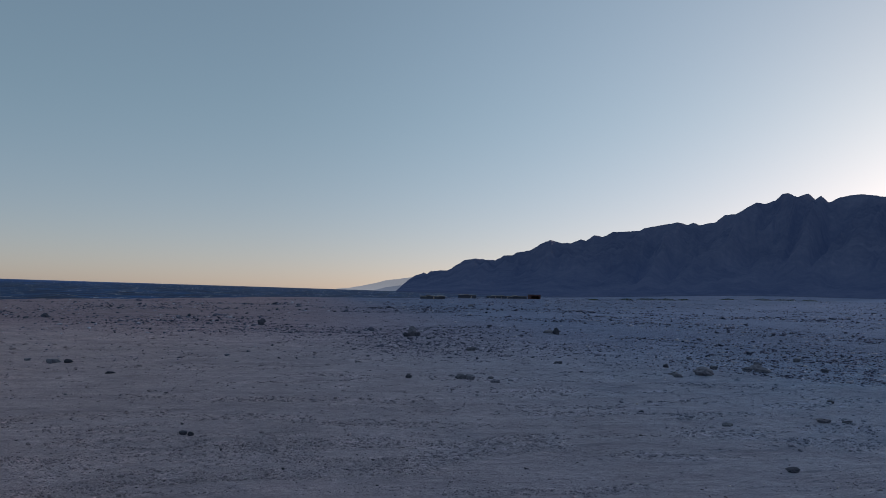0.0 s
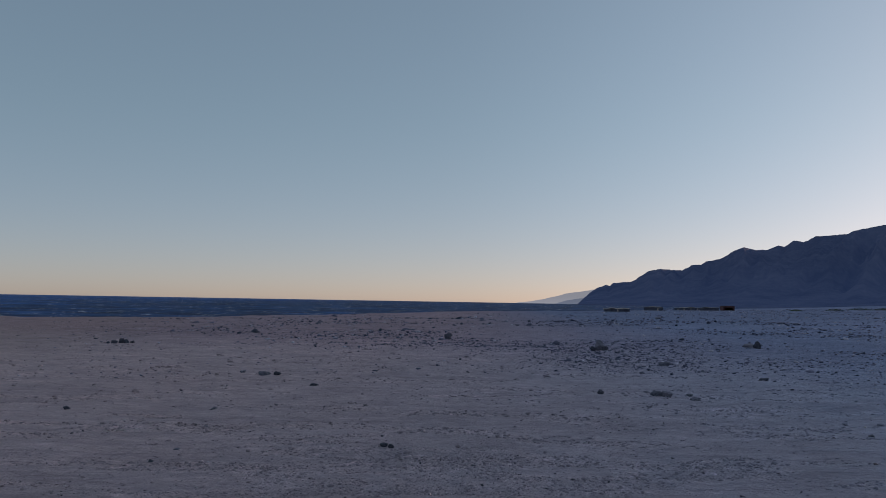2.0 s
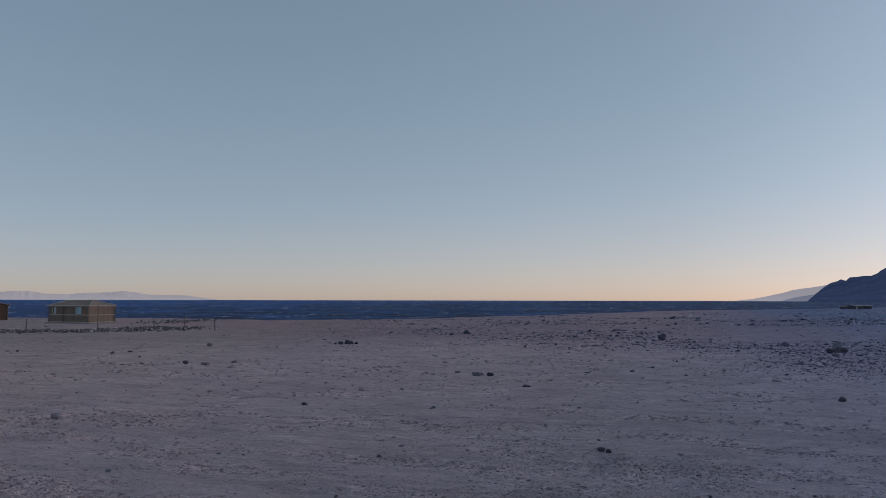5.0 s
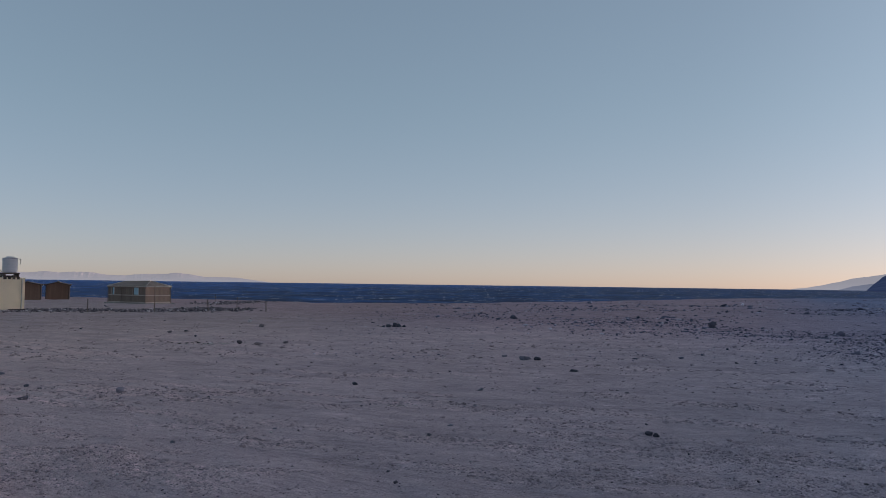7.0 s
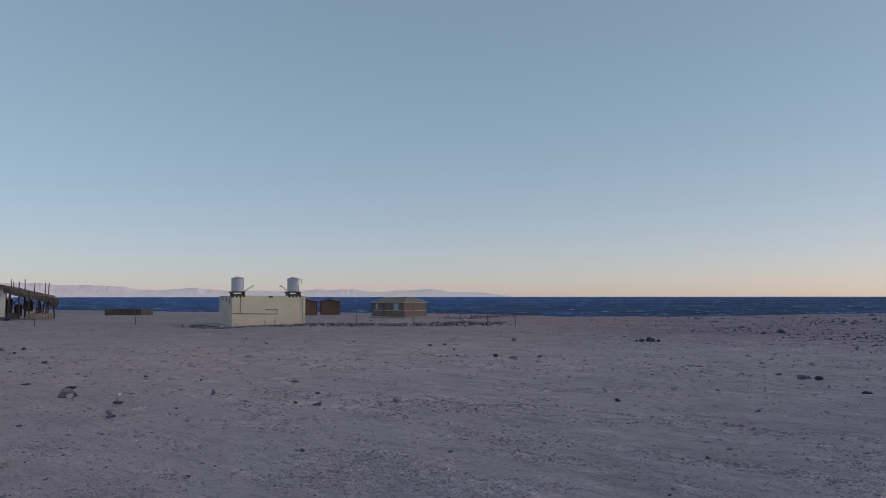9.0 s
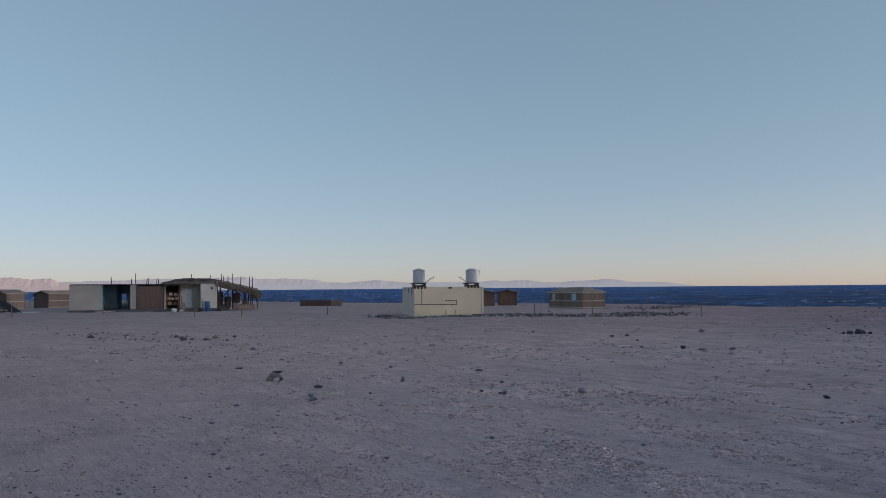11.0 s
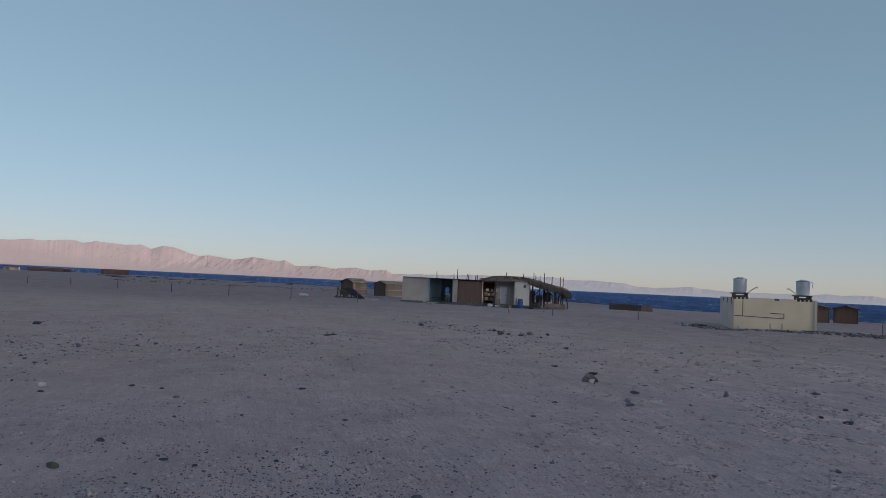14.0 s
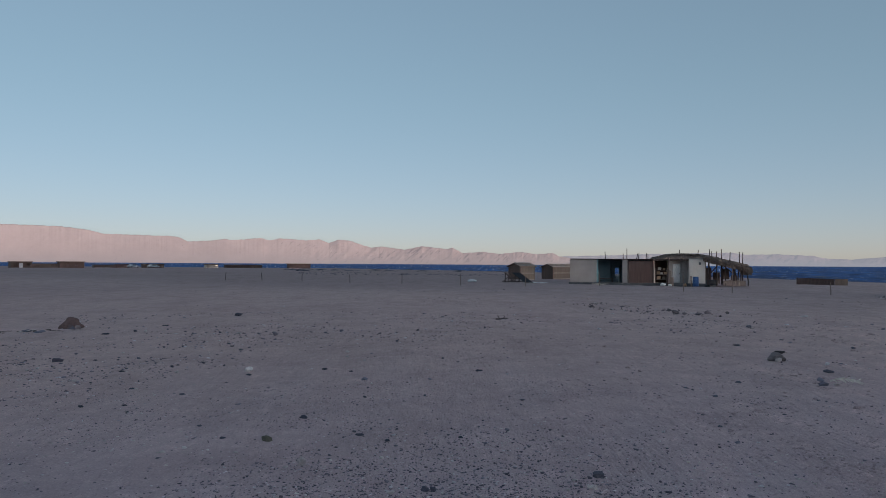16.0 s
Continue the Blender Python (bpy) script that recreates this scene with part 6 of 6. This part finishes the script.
scatter("clods", 130000, 19, lambda g, n: churned_places(g, n, -34, 104, 4.8, 48, 0.75), lambda g, r: np.exp(g.normal(-3.05, 0.4, len(r))) * np.clip(r / 11, 0.6, 2.0), M_GROUND, "patches of crumbled sand clods turned up by wheels", 0.34)
scatter("churned_stones", 12000, 27, lambda g, n: churned_places(g, n, -34, 104, 4.8, 48, 0.75), lambda g, r: np.exp(g.normal(-3.75, 0.5, len(r))) * np.clip(r / 11, 0.6, 2.2), M_STONE, "small dark stones turned up among the sand clods", 0.55)
scatter("crumbs", 7000, 20, lambda g, n: clusters(g, n, 72, 134, 5.0, 30, 120, 0.3, 0.15, 60), lambda g, r: np.exp(g.normal(-4.0, 0.45, len(r))) * np.clip(r / 12, 0.6, 1.8), M_GROUND, "patches of small sand crumbs", 0.5)
scatter("foam_crests", 900, 61, lambda g, n: polar(g, n, 4, 118, 330, 1500, 1.0, 1.0, 0.02, 6.0), lambda g, r: g.uniform(0.3, 0.85, len(r)) * (r / 400) ** 0.6, M_FOAM, "small white foam crests on the sea", 0.55, "foam", sea_height)
scatter("foam_crests", 150, 62, lambda g, n: polar(g, n, 90, 118, 300, 1100, 1.0), lambda g, r: g.uniform(0.6, 1.5, len(r)) * (r / 400) ** 0.6, M_FOAM, "white foam crests off the shore", 0.5, "foam", sea_height)
scatter("weed_banks", 46, 28, lambda g, n: polar(g, n, 94, 114, 190, 285, 0.2), lambda g, r: g.uniform(1.8, 4.6, len(r)), M_STONE_DARK, "low dark banks of dry weed and driftwood by the water", 0.14)
scatter("shore_wrack", 460, 22, lambda g, n: polar(g, n, 96, 113, 120, 230, 0.2, 0.6, 0.03, 1.0), lambda g, r: g.uniform(0.2, 0.8, len(r)), M_STONE_DARK, "dark driftwood and rubble scattered along the shore", 0.25)
scatter("stone_scatter", 210, 18, lambda g, n: along(g, n, [(-34.1, -0.8), (-30.0, 0.4), (-28.5, 2.2), (-27.7, 4.0)], 0.9), lambda g, r: np.exp(g.normal(-2.45, 0.42, len(r))), M_RUBBLE, "loose line of grey stones across the sand", 0.55)
scatter("stone_row", 3800, 15, lambda g, n: along(g, n, [(-45.4, 23.9), (-44.2, 26.5), (-42.6, 29.2), (-41.8, 32.0), (-42.5, 34.4), (-44.5, 36.6)], 1.2), lambda g, r: np.minimum(0.34, np.exp(g.normal(-1.75, 0.45, len(r)))), M_RUBBLE, "long low heap of broken rubble stones", 0.7)
scatter("rubble_footing", 1700, 16, lambda g, n: along(g, n, [(-49.2, 17.0), (-46.3, 18.1), (-45.4, 21.0), (-44.9, 23.6)], 0.5), lambda g, r: np.minimum(0.32, np.exp(g.normal(-1.75, 0.45, len(r)))), M_RUBBLE, "rubble stones heaped at the foot of the wash block", 0.55)
scatter("shore_rubble", 500, 17, lambda g, n: along(g, n, [(-57.0, 46.0), (-60, 52), (-66, 60)], 1.2), lambda g, r: g.uniform(0.1, 0.35, len(r)), M_RUBBLE, "low heap of dark rubble behind the reed hut", 0.7)


def medium_stones():
    meshes = [rock_mesh("stone", 700 + k, M_STONE, 0.6, 1) for k in range(8)]
    rng = np.random.default_rng(31)
    xy = np.concatenate([polar(rng, 150, -33, 40, 9, 34, 0.5, 1.0, 0.3, 2.0), polar(rng, 130, 40, 134, 8, 34, 0.5, 0.6, 0.3, 4.0)])
    for k, (x, y) in enumerate(xy):
        r = math.hypot(x, y)
        w = min(0.05 + 0.0035 * r, float(np.exp(rng.normal(-3.3, 0.35))) * min(1.6, max(0.6, r / 15)))
        ob = new("stone", meshes[k % 8])
        ob.matrix_world = pose(x, y, ground_at(x, y), 0, 0, rng.uniform(0, 360)) @ Matrix.Diagonal((w, w * rng.uniform(0.65, 1), w * rng.uniform(0.6, 0.95), 1))
        tagged(ob, "fist-sized grey-brown stone lying on the sand", "stone", "loose stones")


medium_stones()


def dry_branch(x, y, turn, span, label):
    rng = random.Random(int(abs(x * 10)))
    bm = bmesh.new()
    stick(bm, (-span / 2, 0, 0.03), (span / 2, 0.05, 0.05), 0.022, 0.012, 6, 0.03, rng)
    stick(bm, (-span * 0.2, 0, 0.03), (-span * 0.32, 0.03, span * 0.42), 0.016, 0.008, 5, 0.02, rng)
    stick(bm, (span * 0.1, 0, 0.04), (span * 0.3, 0.1, 0.12), 0.012, 0.006, 5)
    ob = link_mesh("dry_branch", bm, M_DARKWOOD)
    ob.matrix_world = pose(x, y, ground_at(x, y) - 0.01, 0, 0, turn)
    return tagged(ob, label, "branch")


dry_branch(-22.37, -3.31, 98, 0.36, "dry dark branch lying on the sand")


def debris(x, y, turn, n, span, size, mat, label):
    """A few thin torn scraps that lie about one another."""
    rng = random.Random(int(abs(x * 31)))
    t = thing("debris", x, y, turn, label, "debris", z=ground_at(x, y))
    for k in range(n):
        px, py, a, s = rng.gauss(0, span / 2), rng.gauss(0, span / 5), rng.uniform(0, 6.28), size * rng.uniform(0.5, 1.5)
        cut = [rng.uniform(0.6, 1.2) * s for _ in range(4)]
        q = [(px + cut[i] * math.cos(a + 1.57 * i), py + 0.5 * cut[i] * math.sin(a + 1.57 * i), 0.012 + rng.uniform(0, 0.5 * s)) for i in range(4)]
        part("scrap", slab(bmesh.new(), q, 0.006), mat, t)


def palm_frond(x, y, turn, length, label):
    """A torn dry frond: a bowed rib with leaflets on both sides."""
    rng = random.Random(77)
    bm = bmesh.new()
    rib = [Vector((length * (k / 8 - 0.5), 0.03 * math.sin(k), 0.06 + 0.05 * math.sin(math.pi * k / 8))) for k in range(9)]
    for p, q in zip(rib, rib[1:]):
        stick(bm, p, q, 0.012, 0.01, 5)
    for k in range(46):
        p, side, l = rib[rng.randrange(8)].lerp(rib[rng.randrange(1, 9)], rng.random()), rng.choice((-1, 1)), rng.uniform(0.05, 0.13)
        d = Vector((l * rng.uniform(0.3, 0.9), side * l * 0.7, rng.uniform(-0.04, 0.03)))
        slab(bm, [p + Vector((-0.012, 0, 0)), p + Vector((0.012, 0, 0)), p + d + Vector((0.006, 0, 0)), p + d - Vector((0.006, 0, 0))], 0.004)
    ob = link_mesh("palm_frond", bm, M_STRAW)
    ob.matrix_world = pose(x, y, ground_at(x, y), 0, 0, turn)
    return tagged(ob, label, "palm frond")


palm_frond(-11.38, 2.86, 74, 0.36, "pale dry torn palm frond lying on the sand")
debris(-15.45, -13.75, 130, 26, 0.8, 0.06, M_DARKWOOD, "dark flat scraps lying beside a stone heap")
debris(-15.6, -13.9, 130, 14, 0.7, 0.05, M_STONE_PALE, "pale flat scraps lying beside a stone heap")
debris(-17.3, 14.0, 50, 30, 0.9, 0.05, M_STONE_PALE, "scattered pale scraps and crumbs on the sand")
debris(-17.6, 13.4, 50, 24, 1.2, 0.05, M_DARKWOOD, "scattered dark scraps on the sand")
debris(-6.3, 8.3, 40, 16, 0.28, 0.016, M_STONE_PALE, "pale scraps lying on the sand")


# ---- low shrubs at the foot of the mountain ----
def shrub(x, y, w, h, seed):
    rng = random.Random(seed)
    t = thing("shrub", x, y, 0, "low dusty green desert shrub on a sand mound", "shrub", "desert shrubs")
    bm = bmesh.new()
    for _ in range(14):
        a = rng.uniform(0, 6.28)
        stick(bm, (0, 0, -0.1), (math.cos(a) * w * 0.35, math.sin(a) * w * 0.35, h * rng.uniform(0.4, 0.9)), 0.05, 0.02, 5)
    part("twigs", bm, M_DARKWOOD, t)
    bm = bmesh.new()
    for _ in range(520):
        a, q = rng.uniform(0, 6.28), rng.random() ** 0.6
        px, py = math.cos(a) * q * w / 2, math.sin(a) * q * w / 2
        pz = h * (1 - q * q) * rng.uniform(0.2, 1.05)
        s = rng.uniform(0.08, 0.2)
        n = Vector((rng.uniform(-1, 1), rng.uniform(-1, 1), rng.uniform(0, 1))).normalized()
        u = n.orthogonal().normalized()
        v = n.cross(u)
        c = Vector((px, py, pz))
        bm.faces.new([bm.verts.new(c + p) for p in (u * s, v * s * 0.5, -u * s, -v * s * 0.5)])
    part("foliage", bm, M_FOLIAGE, t)


for i, (az, r, w, h) in enumerate(((-13.9, 330, 7.0, 0.8), (-15.4, 340, 10.0, 1.1), (-16.8, 330, 8.0, 0.9), (-18.0, 345, 6.0, 0.7), (-21.0, 390, 8.0, 0.8), (-23.3, 400, 9.0, 0.9), (-24.8, 410, 12.0, 1.1), (-26.3, 420, 8.0, 0.9), (-11.5, 320, 5.0, 0.6))):
    d = az_dir(az) * r
    shrub(d.x, d.y, w, h, 900 + i)
